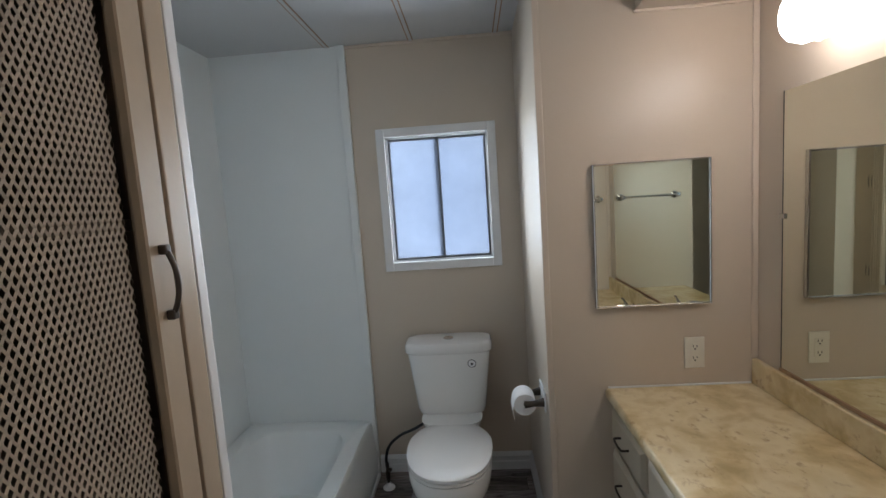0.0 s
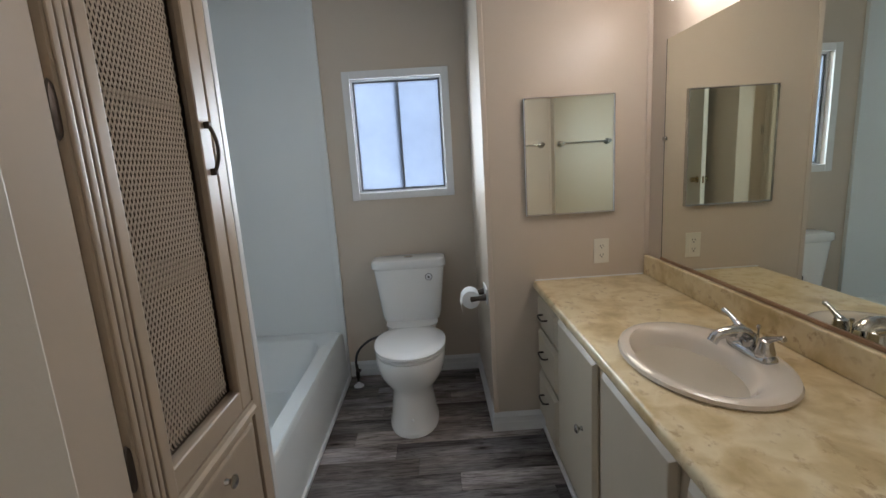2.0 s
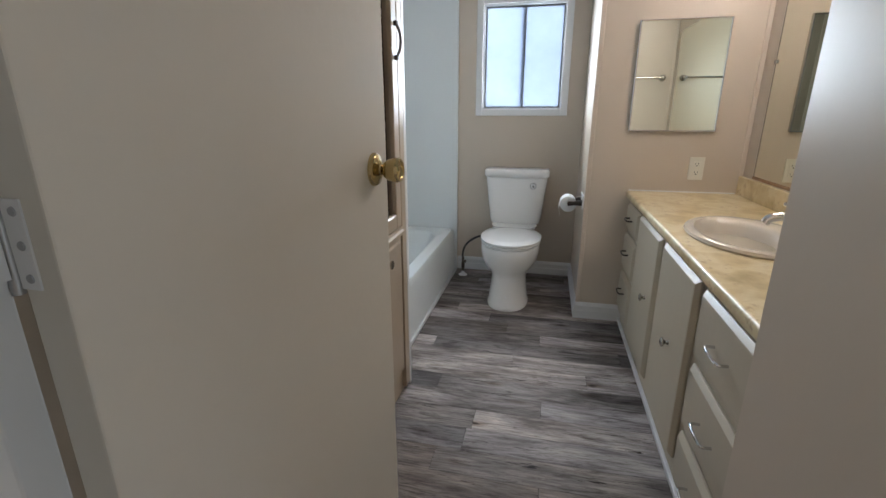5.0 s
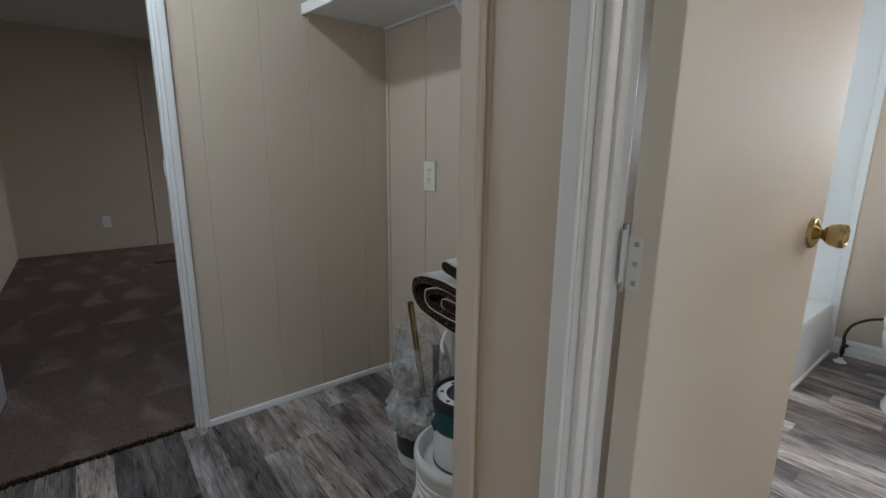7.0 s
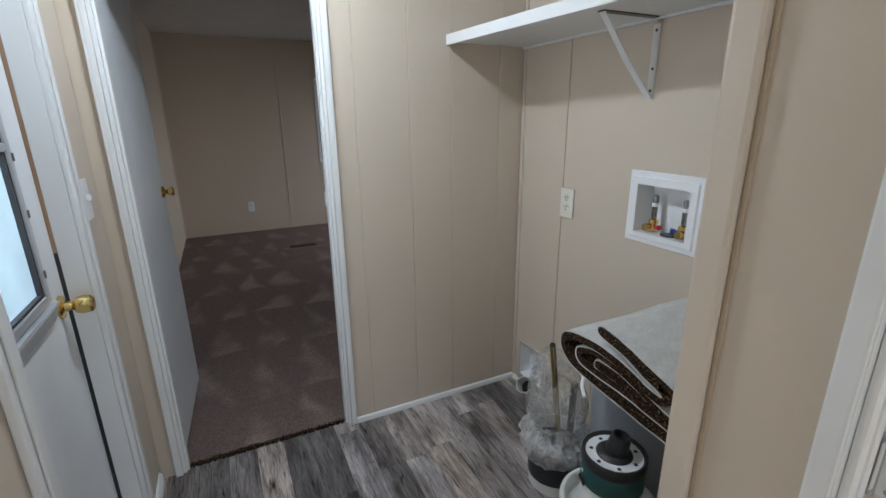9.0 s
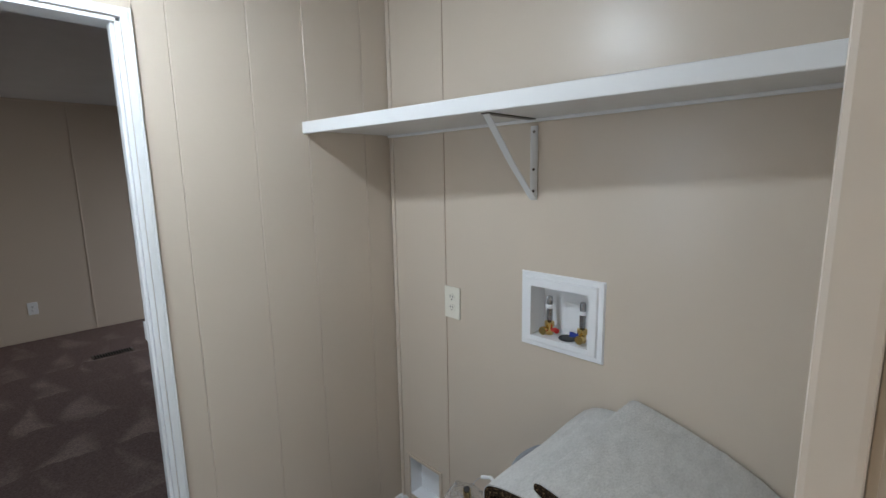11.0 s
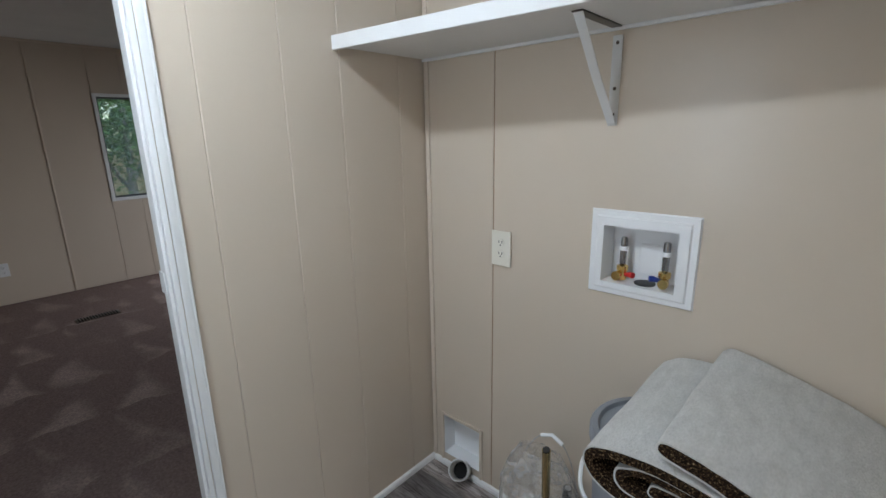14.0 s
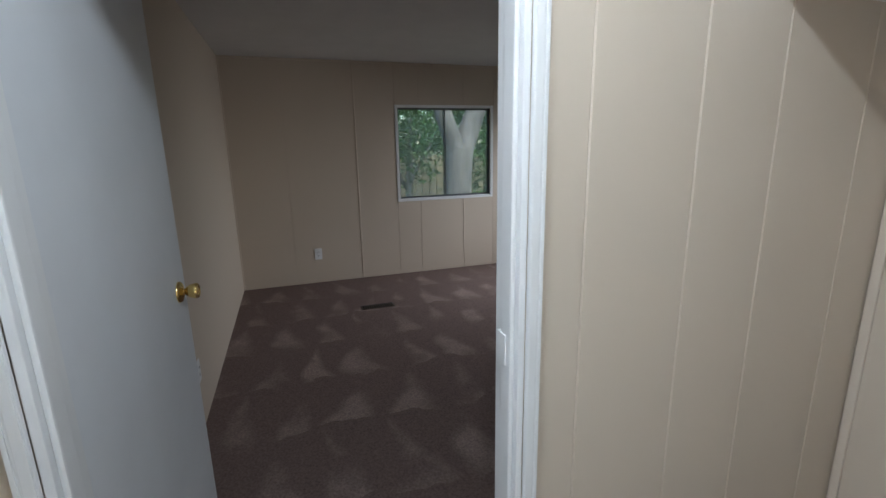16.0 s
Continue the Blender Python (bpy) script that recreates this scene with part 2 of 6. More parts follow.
def clear_material(name, tint, gloss=0.08, haze=0.0):
    """Clear film or window glass: see-through with a weak mirror."""
    m = bpy.data.materials.new(name)
    m.use_nodes = True
    t = m.node_tree
    t.nodes.remove(t.nodes["Principled BSDF"])
    out = t.nodes["Material Output"]
    tp, gl, df = t.nodes.new("ShaderNodeBsdfTransparent"), t.nodes.new("ShaderNodeBsdfGlossy"), t.nodes.new("ShaderNodeBsdfTranslucent")
    tp.inputs[0].default_value = (*tint, 1)
    gl.inputs["Roughness"].default_value = 0.05 if not haze else 0.22
    df.inputs[0].default_value = (0.8, 0.82, 0.85, 1)
    m0, m1 = t.nodes.new("ShaderNodeMixShader"), t.nodes.new("ShaderNodeMixShader")
    m0.inputs[0].default_value, m1.inputs[0].default_value = haze, gloss
    t.links.new(tp.outputs[0], m0.inputs[1])
    t.links.new(df.outputs[0], m0.inputs[2])
    t.links.new(m0.outputs[0], m1.inputs[1])
    t.links.new(gl.outputs[0], m1.inputs[2])
    t.links.new(m1.outputs[0], out.inputs[0])
    return m


def pile_material():
    """Dark brown carpet pile seen from its cut edge, flecked with tan tufts."""
    m = bpy.data.materials.new("brown_carpet_pile")
    m.use_nodes = True
    t = m.node_tree
    b = t.nodes["Principled BSDF"]
    tc = t.nodes.new("ShaderNodeTexCoord")
    n = t.nodes.new("ShaderNodeTexNoise")
    n.inputs["Scale"].default_value, n.inputs["Detail"].default_value, n.inputs["Roughness"].default_value = 210, 3, 0.7
    t.links.new(tc.outputs["Object"], n.inputs["Vector"])
    c = ramp(t, n.outputs[0], (0.40, (0.010, 0.006, 0.004)), (0.52, (0.030, 0.017, 0.010)), (0.60, (0.10, 0.062, 0.032)), (0.68, (0.42, 0.30, 0.17)))
    t.links.new(c.outputs[0], b.inputs["Base Color"])
    b.inputs["Roughness"].default_value, b.inputs["Specular IOR Level"].default_value = 0.95, 0.1
    bp = t.nodes.new("ShaderNodeBump")
    bp.inputs["Strength"].default_value, bp.inputs["Distance"].default_value = 1.0, 0.006
    t.links.new(n.outputs[0], bp.inputs["Height"])
    t.links.new(bp.outputs[0], b.inputs["Normal"])
    return m


def film_material(name, thin, thick):
    """Crumpled polythene: see-through, milky in its folds, with sharp glints."""
    m = bpy.data.materials.new(name)
    m.use_nodes = True
    t = m.node_tree
    t.nodes.remove(t.nodes["Principled BSDF"])
    tp, gl, df, tl = (t.nodes.new("ShaderNodeBsdf" + k) for k in ("Transparent", "Glossy", "Diffuse", "Translucent"))
    gl.inputs["Roughness"].default_value = 0.16
    df.inputs[0].default_value = tl.inputs[0].default_value = (0.86, 0.87, 0.88, 1)
    tc = t.nodes.new("ShaderNodeTexCoord")
    n = t.nodes.new("ShaderNodeTexNoise")
    n.inputs["Scale"].default_value, n.inputs["Detail"].default_value, n.inputs["Distortion"].default_value = 26, 4, 1.2
    t.links.new(tc.outputs["Object"], n.inputs["Vector"])
    milky = t.nodes.new("ShaderNodeMapRange")
    for k, v in enumerate((0.35, 0.70, thin, thick)):
        milky.inputs[k + 1].default_value = v
    t.links.new(n.outputs[0], milky.inputs[0])
    bp = t.nodes.new("ShaderNodeBump")
    bp.inputs["Strength"].default_value, bp.inputs["Distance"].default_value = 0.8, 0.012
    t.links.new(n.outputs[0], bp.inputs["Height"])
    for k in (gl, df):
        t.links.new(bp.outputs[0], k.inputs["Normal"])
    m0, m1, m2 = (t.nodes.new("ShaderNodeMixShader") for _ in range(3))
    m0.inputs[0].default_value, m2.inputs[0].default_value = 0.4, 0.16
    for a, b, k in ((df, tl, m0), (tp, m0, m1), (m1, gl, m2)):
        t.links.new(a.outputs[0], k.inputs[1])
        t.links.new(b.outputs[0], k.inputs[2])
    t.links.new(milky.outputs[0], m1.inputs[0])
    t.links.new(m2.outputs[0], t.nodes["Material Output"].inputs[0])
    return m


def glow_material(name, color, strength):
    m = bpy.data.materials.new(name)
    m.use_nodes = True
    b = m.node_tree.nodes["Principled BSDF"]
    b.inputs["Base Color"].default_value = (0.9, 0.88, 0.84, 1)
    b.inputs["Emission Color"].default_value, b.inputs["Emission Strength"].default_value = (*color, 1), strength
    b.inputs["Roughness"].default_value = 0.3
    return m


WALL = material("beige_semi_gloss_paint", (0.60, 0.515, 0.425), 0.325, vary=0.025, scale=2.2, bump=0.06, bump_scale=45, detail=1.5)
WALL_BED = material("beige_flat_paint", (0.58, 0.49, 0.40), 0.5, vary=0.03, scale=2.0, bump=0.06, bump_scale=45, detail=1.5)
TRIM = material("white_trim_paint", (0.78, 0.785, 0.79), 0.42, vary=0.03, scale=6, bump=0.02, bump_scale=50)
TRIM_WALL = material("beige_trim_paint", (0.64, 0.55, 0.46), 0.35, vary=0.04, scale=9)
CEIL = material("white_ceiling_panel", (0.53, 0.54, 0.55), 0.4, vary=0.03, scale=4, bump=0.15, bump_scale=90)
CEIL_BED = material("white_textured_ceiling", (0.72, 0.72, 0.73), 0.8, vary=0.05, scale=6, bump=0.6, bump_scale=140)
SURROUND = material("white_fibreglass", (0.76, 0.80, 0.81), 0.34, vary=0.03, scale=2, bump=0.05, bump_scale=20)
PORCELAIN = material("white_porcelain", (0.84, 0.84, 0.83), 0.12, vary=0.015, scale=3, coat=0.5)
BISQUE = material("bisque_porcelain", (0.76, 0.68, 0.58), 0.12, vary=0.015, scale=3, coat=0.6)
CABINET = material("cream_cabinet_paint", (0.54, 0.48, 0.38), 0.4, vary=0.06, scale=7, bump=0.12, bump_scale=50)
LINEN = material("tan_cabinet_paint", (0.46, 0.37, 0.275), 0.36, vary=0.05, scale=7, bump=0.1, bump_scale=50)
# Even dark colour stands in for the shade behind the mesh door.
SHADOW_WOOD = material("shade_dark_cabinet_inside", (0.16, 0.13, 0.10), 0.7, vary=0.1)
DOOR = material("off_white_door_paint", (0.70, 0.66, 0.59), 0.62, vary=0.03, scale=3, bump=0.12, bump_scale=40)
DOOR_WHITE = material("white_door_paint", (0.74, 0.76, 0.79), 0.4, vary=0.08, scale=5, bump=0.1, bump_scale=40)
RAW_WOOD = material("raw_brown_wood", (0.36, 0.22, 0.13), 0.6, vary=0.2, scale=20, stretch=(1, 1, 0.1))
MESH_PAINT = material("beige_painted_steel", (0.62, 0.54, 0.45), 0.45, vary=0.05)
CHROME = material("chrome", (0.62, 0.62, 0.63), 0.10, metal=1.0, vary=0.02)
NICKEL = material("brushed_nickel", (0.55, 0.53, 0.50), 0.22, metal=1.0, vary=0.05)
STEEL = material("grey_steel", (0.45, 0.45, 0.46), 0.4, metal=1.0, vary=0.1)
BRASS = material("polished_brass", (0.78, 0.56, 0.22), 0.16, metal=1.0, vary=0.05)
OLD_BRASS = material("aged_brass", (0.55, 0.43, 0.22), 0.14, metal=1.0, vary=0.1)
BRONZE = material("dark_bronze", (0.09, 0.075, 0.065), 0.35, metal=0.8, vary=0.1)
ALU = material("dark_aluminium_frame", (0.13, 0.13, 0.135), 0.4, metal=0.7, vary=0.1)
LIGHT_ALU = material("light_aluminium_frame", (0.58, 0.60, 0.63), 0.36, metal=0.6, vary=0.06)
FOIL = material("crushed_foil", (0.62, 0.62, 0.61), 0.3, metal=1.0, vary=0.2, scale=40, bump=0.5, bump_scale=60)
ARRESTER = material("dark_chrome", (0.34, 0.34, 0.35), 0.2, metal=1.0, vary=0.05)
BLACK = material("black_plastic", (0.02, 0.02, 0.022), 0.45, vary=0.1)
DARK = material("dark_opening", (0.012, 0.011, 0.01), 0.9, vary=0.1)
PLATE = material("ivory_plastic", (0.78, 0.75, 0.66), 0.34, vary=0.02)
PLATE_WHITE = material("white_plastic", (0.82, 0.83, 0.85), 0.34, vary=0.02)
PAPER = material("white_tissue", (0.86, 0.86, 0.86), 0.95, vary=0.03, scale=40, bump=0.4, bump_scale=160)
GREY_PLASTIC = material("grey_bin_plastic", (0.27, 0.29, 0.32), 0.42, vary=0.06, bump=0.1)
BUCKET_WHITE = material("white_bucket_plastic", (0.72, 0.72, 0.71), 0.4, vary=0.05, scale=12)
LABEL_BLACK = material("black_label_paper", (0.025, 0.03, 0.035), 0.4, vary=0.15)
LABEL_GREEN = material("dark_green_label", (0.012, 0.085, 0.085), 0.4, vary=0.1)
RED = material("red_plastic", (0.6, 0.03, 0.03), 0.35, vary=0.05)
BLUE = material("blue_plastic", (0.02, 0.05, 0.30), 0.35, vary=0.05)
BACKING = material("woven_carpet_backing", (0.58, 0.575, 0.56), 0.9, vary=0.16, scale=150, bump=0.8, bump_scale=170, stretch=(1.6, 0.7, 1))
PILE = pile_material()
BARK = material("pale_bark", (0.25, 0.235, 0.23), 0.9, vary=0.55, scale=9, bump=1.0, bump_scale=16, stretch=(1, 1, 0.35))
LEAF = material("green_leaf", (0.06, 0.16, 0.035), 0.45, vary=0.5, scale=6)
GRASS = material("grass_ground", (0.10, 0.13, 0.05), 0.9, vary=0.4, scale=3, bump=0.8, bump_scale=40)
FENCE = material("weathered_fence_wood", (0.26, 0.22, 0.15), 0.85, vary=0.25, scale=9, stretch=(4, 4, 0.4))
PLANK = plank_material()
LAMINATE = laminate_material()
CARPET = carpet_material()
FROST = frosted_material("frosted_glass", (0.104, 0.120, 0.152), 0.02)
FROST_DOOR = frosted_material("frosted_door_glass", (0.40, 0.46, 0.485), 0.03)
GLASS = clear_material("window_glass", (0.86, 0.92, 0.90), 0.10, 0.10)
BAG = film_material("clear_plastic_film", 0.38, 0.85)
BAG_THIN = film_material("thin_plastic_film", 0.08, 0.42)
BULB = glow_material("lit_white_globe", (1.02, 0.95, 0.94), 16.0)
CEIL_LAMP = glow_material("lit_ceiling_globe", (0.81, 0.93, 1.05), 150.0)
MIRROR = bpy.data.materials.new("mirror_silver")
MIRROR.use_nodes = True
mb = MIRROR.node_tree.nodes["Principled BSDF"]
mb.inputs["Base Color"].default_value, mb.inputs["Metallic"].default_value, mb.inputs["Roughness"].default_value = (0.80, 0.82, 0.74, 1), 1.0, 0.01

# ---- mesh tools ----


def part(name, bm, mat, parent=None, label="", smooth=False, loc=None):
    """Links a bmesh as one mesh object, at top level or under a thing."""
    me = bpy.data.meshes.new(name)
    bmesh.ops.recalc_face_normals(bm, faces=bm.faces[:])
    bm.to_mesh(me)
    bm.free()
    me.materials.append(mat)
    if smooth:
        for p in me.polygons:
            p.use_smooth = True
        me.set_sharp_from_angle(angle=radians(40))
    ob = new(name, me)
    if loc is not None:
        ob.matrix_world = loc
    if parent is not None:
        ob.parent = parent
    if label:
        ob["label"] = label
    return ob


def thing(name, label, category, at=(0, 0, 0), group="", kind=""):
    ob = new(name)
    ob.location = at
    ob.empty_display_size = 0.1
    return tagged(ob, label, category, group, kind)


def put(ob, parent):
    """Parents ob, keeping its place in the world."""
    ob.parent = parent
    ob.matrix_parent_inverse = parent.matrix_basis.inverted()
    return ob


def box(x0, x1, y0, y1, z0, z1, bevel=0.0, seg=2, bm=None):
    own = bm is None
    b = bmesh.new()
    m = Matrix.LocRotScale(((x0 + x1) / 2, (y0 + y1) / 2, (z0 + z1) / 2), None, (abs(x1 - x0), abs(y1 - y0), abs(z1 - z0)))
    bmesh.ops.create_cube(b, size=1, matrix=m)
    if bevel:
        bmesh.ops.bevel(b, geom=b.edges[:], offset=bevel, segments=seg, affect="EDGES", profile=0.6)
    if own:
        return b
    me = bpy.data.meshes.new("tmp")
    b.to_mesh(me)
    b.free()
    bm.from_mesh(me)
    bpy.data.meshes.remove(me)
    return bm


def lathe(profile, seg=32, m=None, bm=None, cap=True):
    """Turns a profile of (radius, height) round z."""
    b = bm if bm is not None else bmesh.new()
    rings = []
    for r, z in profile:
        ring = []
        for i in range(seg):
            a = 2 * math.pi * i / seg
            v = Vector((max(r, 1e-4) * math.cos(a), max(r, 1e-4) * math.sin(a), z))
            ring.append(b.verts.new(m @ v if m else v))
        rings.append(ring)
    for lo, hi in zip(rings, rings[1:]):
        for i in range(seg):
            b.faces.new((lo[i], lo[(i + 1) % seg], hi[(i + 1) % seg], hi[i]))
    for ring in (rings[0], rings[-1]) if cap else ():
        b.faces.new(ring)
    return b


def tube(points, radius, seg=10, bm=None):
    """A round bar along points; radius may be one number or one per point."""
    b = bm if bm is not None else bmesh.new()
    pts = [Vector(p) for p in points]
    radii = radius if isinstance(radius, (list, tuple)) else [radius] * len(pts)
    rings, side = [], None
    for i, p in enumerate(pts):
        d = (pts[min(i + 1, len(pts) - 1)] - pts[max(i - 1, 0)]).normalized()
        if side is None:
            side = d.orthogonal().normalized()
        side = (side - d * side.dot(d)).normalized()
        up = d.cross(side)
        rings.append([b.verts.new(p + radii[i] * (math.cos(2 * math.pi * k / seg) * side + math.sin(2 * math.pi * k / seg) * up)) for k in range(seg)])
    for lo, hi in zip(rings, rings[1:]):
        for k in range(seg):
            b.faces.new((lo[k], lo[(k + 1) % seg], hi[(k + 1) % seg], hi[k]))
    b.faces.new(rings[0])
    b.faces.new(rings[-1])
    return b


def smooth_path(points, n=8):
    """A Catmull-Rom line through points."""
    p = [Vector(q) for q in points]
    p = [2 * p[0] - p[1]] + p + [2 * p[-1] - p[-2]]
    out = []
    for i in range(1, len(p) - 2):
        for k in range(n):
            s = k / n
            out.append(0.5 * (2 * p[i] + (p[i + 1] - p[i - 1]) * s + (2 * p[i - 1] - 5 * p[i] + 4 * p[i + 1] - p[i + 2]) * s * s + (3 * p[i] - p[i - 1] - 3 * p[i + 1] + p[i + 2]) * s**3))
    out.append(p[-2])
    return out


def loft(rings, cap=True):
    """Joins rings of as many points each; cap: True for both ends, "end" for the last alone."""
    b = bmesh.new()
    vs = [[b.verts.new(p) for p in ring] for ring in rings]
    n = len(vs[0])
    for lo, hi in zip(vs, vs[1:]):
        for k in range(n):
            b.faces.new((lo[k], lo[(k + 1) % n], hi[(k + 1) % n], hi[k]))
    if cap is True:
        b.faces.new(vs[0])
    if cap:
        b.faces.new(vs[-1])
    return b


def oval(cx, cy, z, rx, ry, n=40, power=2.0, front=1.0):
    """A ring; power over 2 squares it; front stretches the half towards -y."""
    out = []
    for i in range(n):
        a = 2 * math.pi * i / n
        c, s = math.cos(a), math.sin(a)
        x = rx * math.copysign(abs(c) ** (2 / power), c)
        y = ry * math.copysign(abs(s) ** (2 / power), s)
        out.append(Vector((cx + x, cy + (y * front if y < 0 else y), z)))
    return out


def wall_with_holes(name, axis, at, thick, span, height, holes, mat, label):
    """A wall across axis ('x' or 'y') from at to at + thick, with openings (a0, a1, z0, z1)."""
    cuts = sorted({span[0], span[1], *[h[0] for h in holes], *[h[1] for h in holes]})
    zs = sorted({height[0], height[1], *[h[2] for h in holes], *[h[3] for h in holes]})
    bm = bmesh.new()

    def solid(i, j):
        if not (0 <= i < len(cuts) - 1 and 0 <= j < len(zs) - 1):
            return False
        a, z = (cuts[i] + cuts[i + 1]) / 2, (zs[j] + zs[j + 1]) / 2
        return not any(h[0] < a < h[1] and h[2] < z < h[3] for h in holes)

    def quad(*ps):
        bm.faces.new([bm.verts.new((p[1], p[0], p[2]) if axis == "y" else p) for p in ps])

    t0, t1 = at, at + thick
    for i in range(len(cuts) - 1):
        for j in range(len(zs) - 1):
            if not solid(i, j):
                continue
            a0, a1, z0, z1 = cuts[i], cuts[i + 1], zs[j], zs[j + 1]
            quad((t0, a0, z0), (t0, a1, z0), (t0, a1, z1), (t0, a0, z1))
            quad((t1, a0, z0), (t1, a1, z0), (t1, a1, z1), (t1, a0, z1))
            if not solid(i - 1, j):
                quad((t0, a0, z0), (t1, a0, z0), (t1, a0, z1), (t0, a0, z1))
            if not solid(i + 1, j):
                quad((t0, a1, z0), (t1, a1, z0), (t1, a1, z1), (t0, a1, z1))
            if not solid(i, j - 1):
                quad((t0, a0, z0), (t1, a0, z0), (t1, a1, z0), (t0, a1, z0))
            if not solid(i, j + 1):
                quad((t0, a0, z1), (t1, a0, z1), (t1, a1, z1), (t0, a1, z1))
    bmesh.ops.remove_doubles(bm, verts=bm.verts[:], dist=1e-5)
    return tagged(part(name, bm, mat), label, "wall", kind="structure")


def structure(name, bm, mat, label, category, smooth=False):
    return tagged(part(name, bm, mat, smooth=smooth), label, category, kind="structure")

# ---- the plan ----
H_CEIL, H_BATH, H_BED = 2.328, 2.297, 2.375
Y_WIN, Y_JUT, Y_END, X_MIR, X_JUT = 2.48, 1.765, 0.022, 0.965, 0.22
X_TUB, X_LAU, Y_LAU, Y_HALL = -1.345, -2.09, 0.18, -1.58
X_BED, Y_BED = -6.49, -1.70

# walls
wall_with_holes("wall_north", "y", Y_WIN, 0.12, (-6.61, 1.08), (-0.05, 2.42), [(-0.4635, 0.0755, 1.168, 1.833), (-5.75, -4.65, 1.0, 1.9)], WALL, "beige painted outer wall with a window over the toilet")
structure("wall_jut_side", box(X_JUT, X_JUT + 0.08, Y_JUT, Y_WIN, -0.05, 2.40), WALL, "beige painted side of the boxed-out corner", "wall")
structure("wall_jut_front", box(X_JUT + 0.08, X_MIR + 0.1, Y_JUT, Y_JUT + 0.08, -0.05, 2.40), WALL, "beige painted wall behind the end of the vanity", "wall")
structure("wall_mirror", box(X_MIR, X_MIR + 0.1, -0.57, Y_JUT, -0.05, 2.40), WALL, "beige painted wall that carries the large mirror", "wall")
structure("wall_vanity_end", box(0.45, X_MIR, Y_END - 0.08, Y_END, -0.05, 2.40), WALL, "beige painted end wall with a towel bar", "wall")
structure("wall_closet_side", box(0.375, 0.45, -0.565, Y_END, -0.05, 2.40), WALL, "beige painted wall end beside the vanity", "wall")
wall_with_holes("wall_bath_door", "y", -0.65, 0.085, (-0.515, 1.7), (-0.05, 2.40), [(-0.359, 0.33, -0.05, 2.04)], WALL, "beige painted wall with the bathroom doorway")
structure("wall_alcove_side", box(-0.526, -0.425, -0.565, 0.25, -0.05, 2.40), WALL, "beige painted side wall of the laundry alcove", "wall")
wall_with_holes("wall_alcove_back", "y", Y_LAU + 0.004, 0.066, (-2.09, -0.526), (-0.05, 2.40), [(-2.018, -1.815, 0.06, 0.262), (-1.343, -1.127, 1.035, 1.215)], WALL, "beige panelled back wall of the laundry alcove")
wall_with_holes("wall_bedroom", "x", X_LAU - 0.09, 0.086, (-1.80, 2.59), (-0.05, 2.45), [(-1.50, -0.771, -0.05, 2.04)], WALL, "beige partition with the bedroom doorway")
structure("wall_tub_side", box(X_TUB - 0.09, X_TUB - 0.012, 0.25, Y_WIN, -0.05, 2.40), WALL, "beige partition behind the bathtub", "wall")
structure("wall_tub_end", box(X_TUB, -0.56, 0.900, 0.918, -0.05, 2.40), SURROUND, "white panel closing the near end of the bathtub", "wall")
wall_with_holes("wall_south", "y", Y_HALL - 0.12, 0.12, (-2.09, 1.7), (-0.05, 2.40), [(-1.775, -1.195, -0.05, 2.03)], WALL, "beige outer wall with the back door")
wall_with_holes("wall_hall_end", "x", 1.7, 0.1, (-1.70, -0.5), (-0.05, 2.40), [(-1.50, -0.74, 0.0, 2.03)], WALL, "plain beige wall with an opening to the next room")
structure("wall_bedroom_south", box(-6.61, X_LAU - 0.09, Y_BED - 0.1, Y_BED, -0.05, 2.45), WALL_BED, "beige panelled bedroom side wall", "wall")
wall_with_holes("wall_bedroom_far", "x", X_BED - 0.12, 0.12, (-1.80, 2.59), (-0.05, 2.45), [(0.047, 1.183, 0.897, 1.913)], WALL_BED, "beige panelled bedroom end wall with a sliding window")

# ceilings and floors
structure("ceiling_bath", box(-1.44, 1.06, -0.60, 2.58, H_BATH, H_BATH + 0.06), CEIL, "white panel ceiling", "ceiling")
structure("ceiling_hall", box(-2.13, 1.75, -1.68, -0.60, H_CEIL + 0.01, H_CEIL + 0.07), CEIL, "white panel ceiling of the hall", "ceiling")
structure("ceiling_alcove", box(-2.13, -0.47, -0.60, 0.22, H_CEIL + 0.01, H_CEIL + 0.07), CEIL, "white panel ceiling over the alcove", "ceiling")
structure("ceiling_bedroom", box(-6.55, X_LAU - 0.05, -1.75, 2.62, H_BED, H_BED + 0.06), CEIL_BED, "off-white textured bedroom ceiling", "ceiling")
structure("soffit", box(0.56, X_MIR - 0.001, Y_END + 0.001, Y_JUT - 0.001, 2.08, H_BATH - 0.002, 0.004), WALL, "beige boxed soffit over the vanity", "soffit")
for i, x in enumerate((-0.715, -0.285, 0.137)):
    s = thing("ceiling_batten", "white ceiling batten with two grooved lines", "batten", (x, 1.5, H_BATH), "ceiling battens", "structure")
    for dx in (-0.011, 0.011):
        put(part("batten_line", box(x + dx - 0.0025, x + dx + 0.0025, 0.0, Y_WIN - 0.002, H_BATH - 0.003, H_BATH - 0.0005), RAW_WOOD), s)
    put(part("batten_strip", box(x - 0.0075, x + 0.0075, 0.0, Y_WIN - 0.002, H_BATH - 0.005, H_BATH - 0.0004), CEIL), s)
ground = structure("ground", box(-60, 60, -60, 60, -0.95, -0.70), GRASS, "rough grass around the house", "ground")
structure("subfloor", box(-2.20, 1.75, -1.70, 2.65, -0.05, -0.004), DARK, "dark subfloor under the vinyl planks", "floor")
structure("carpet_floor", box(-6.55, X_LAU - 0.035, -1.76, 2.62, -0.05, 0.015), CARPET, "brown carpet with pale vacuum strokes", "floor")
rag = bmesh.new()
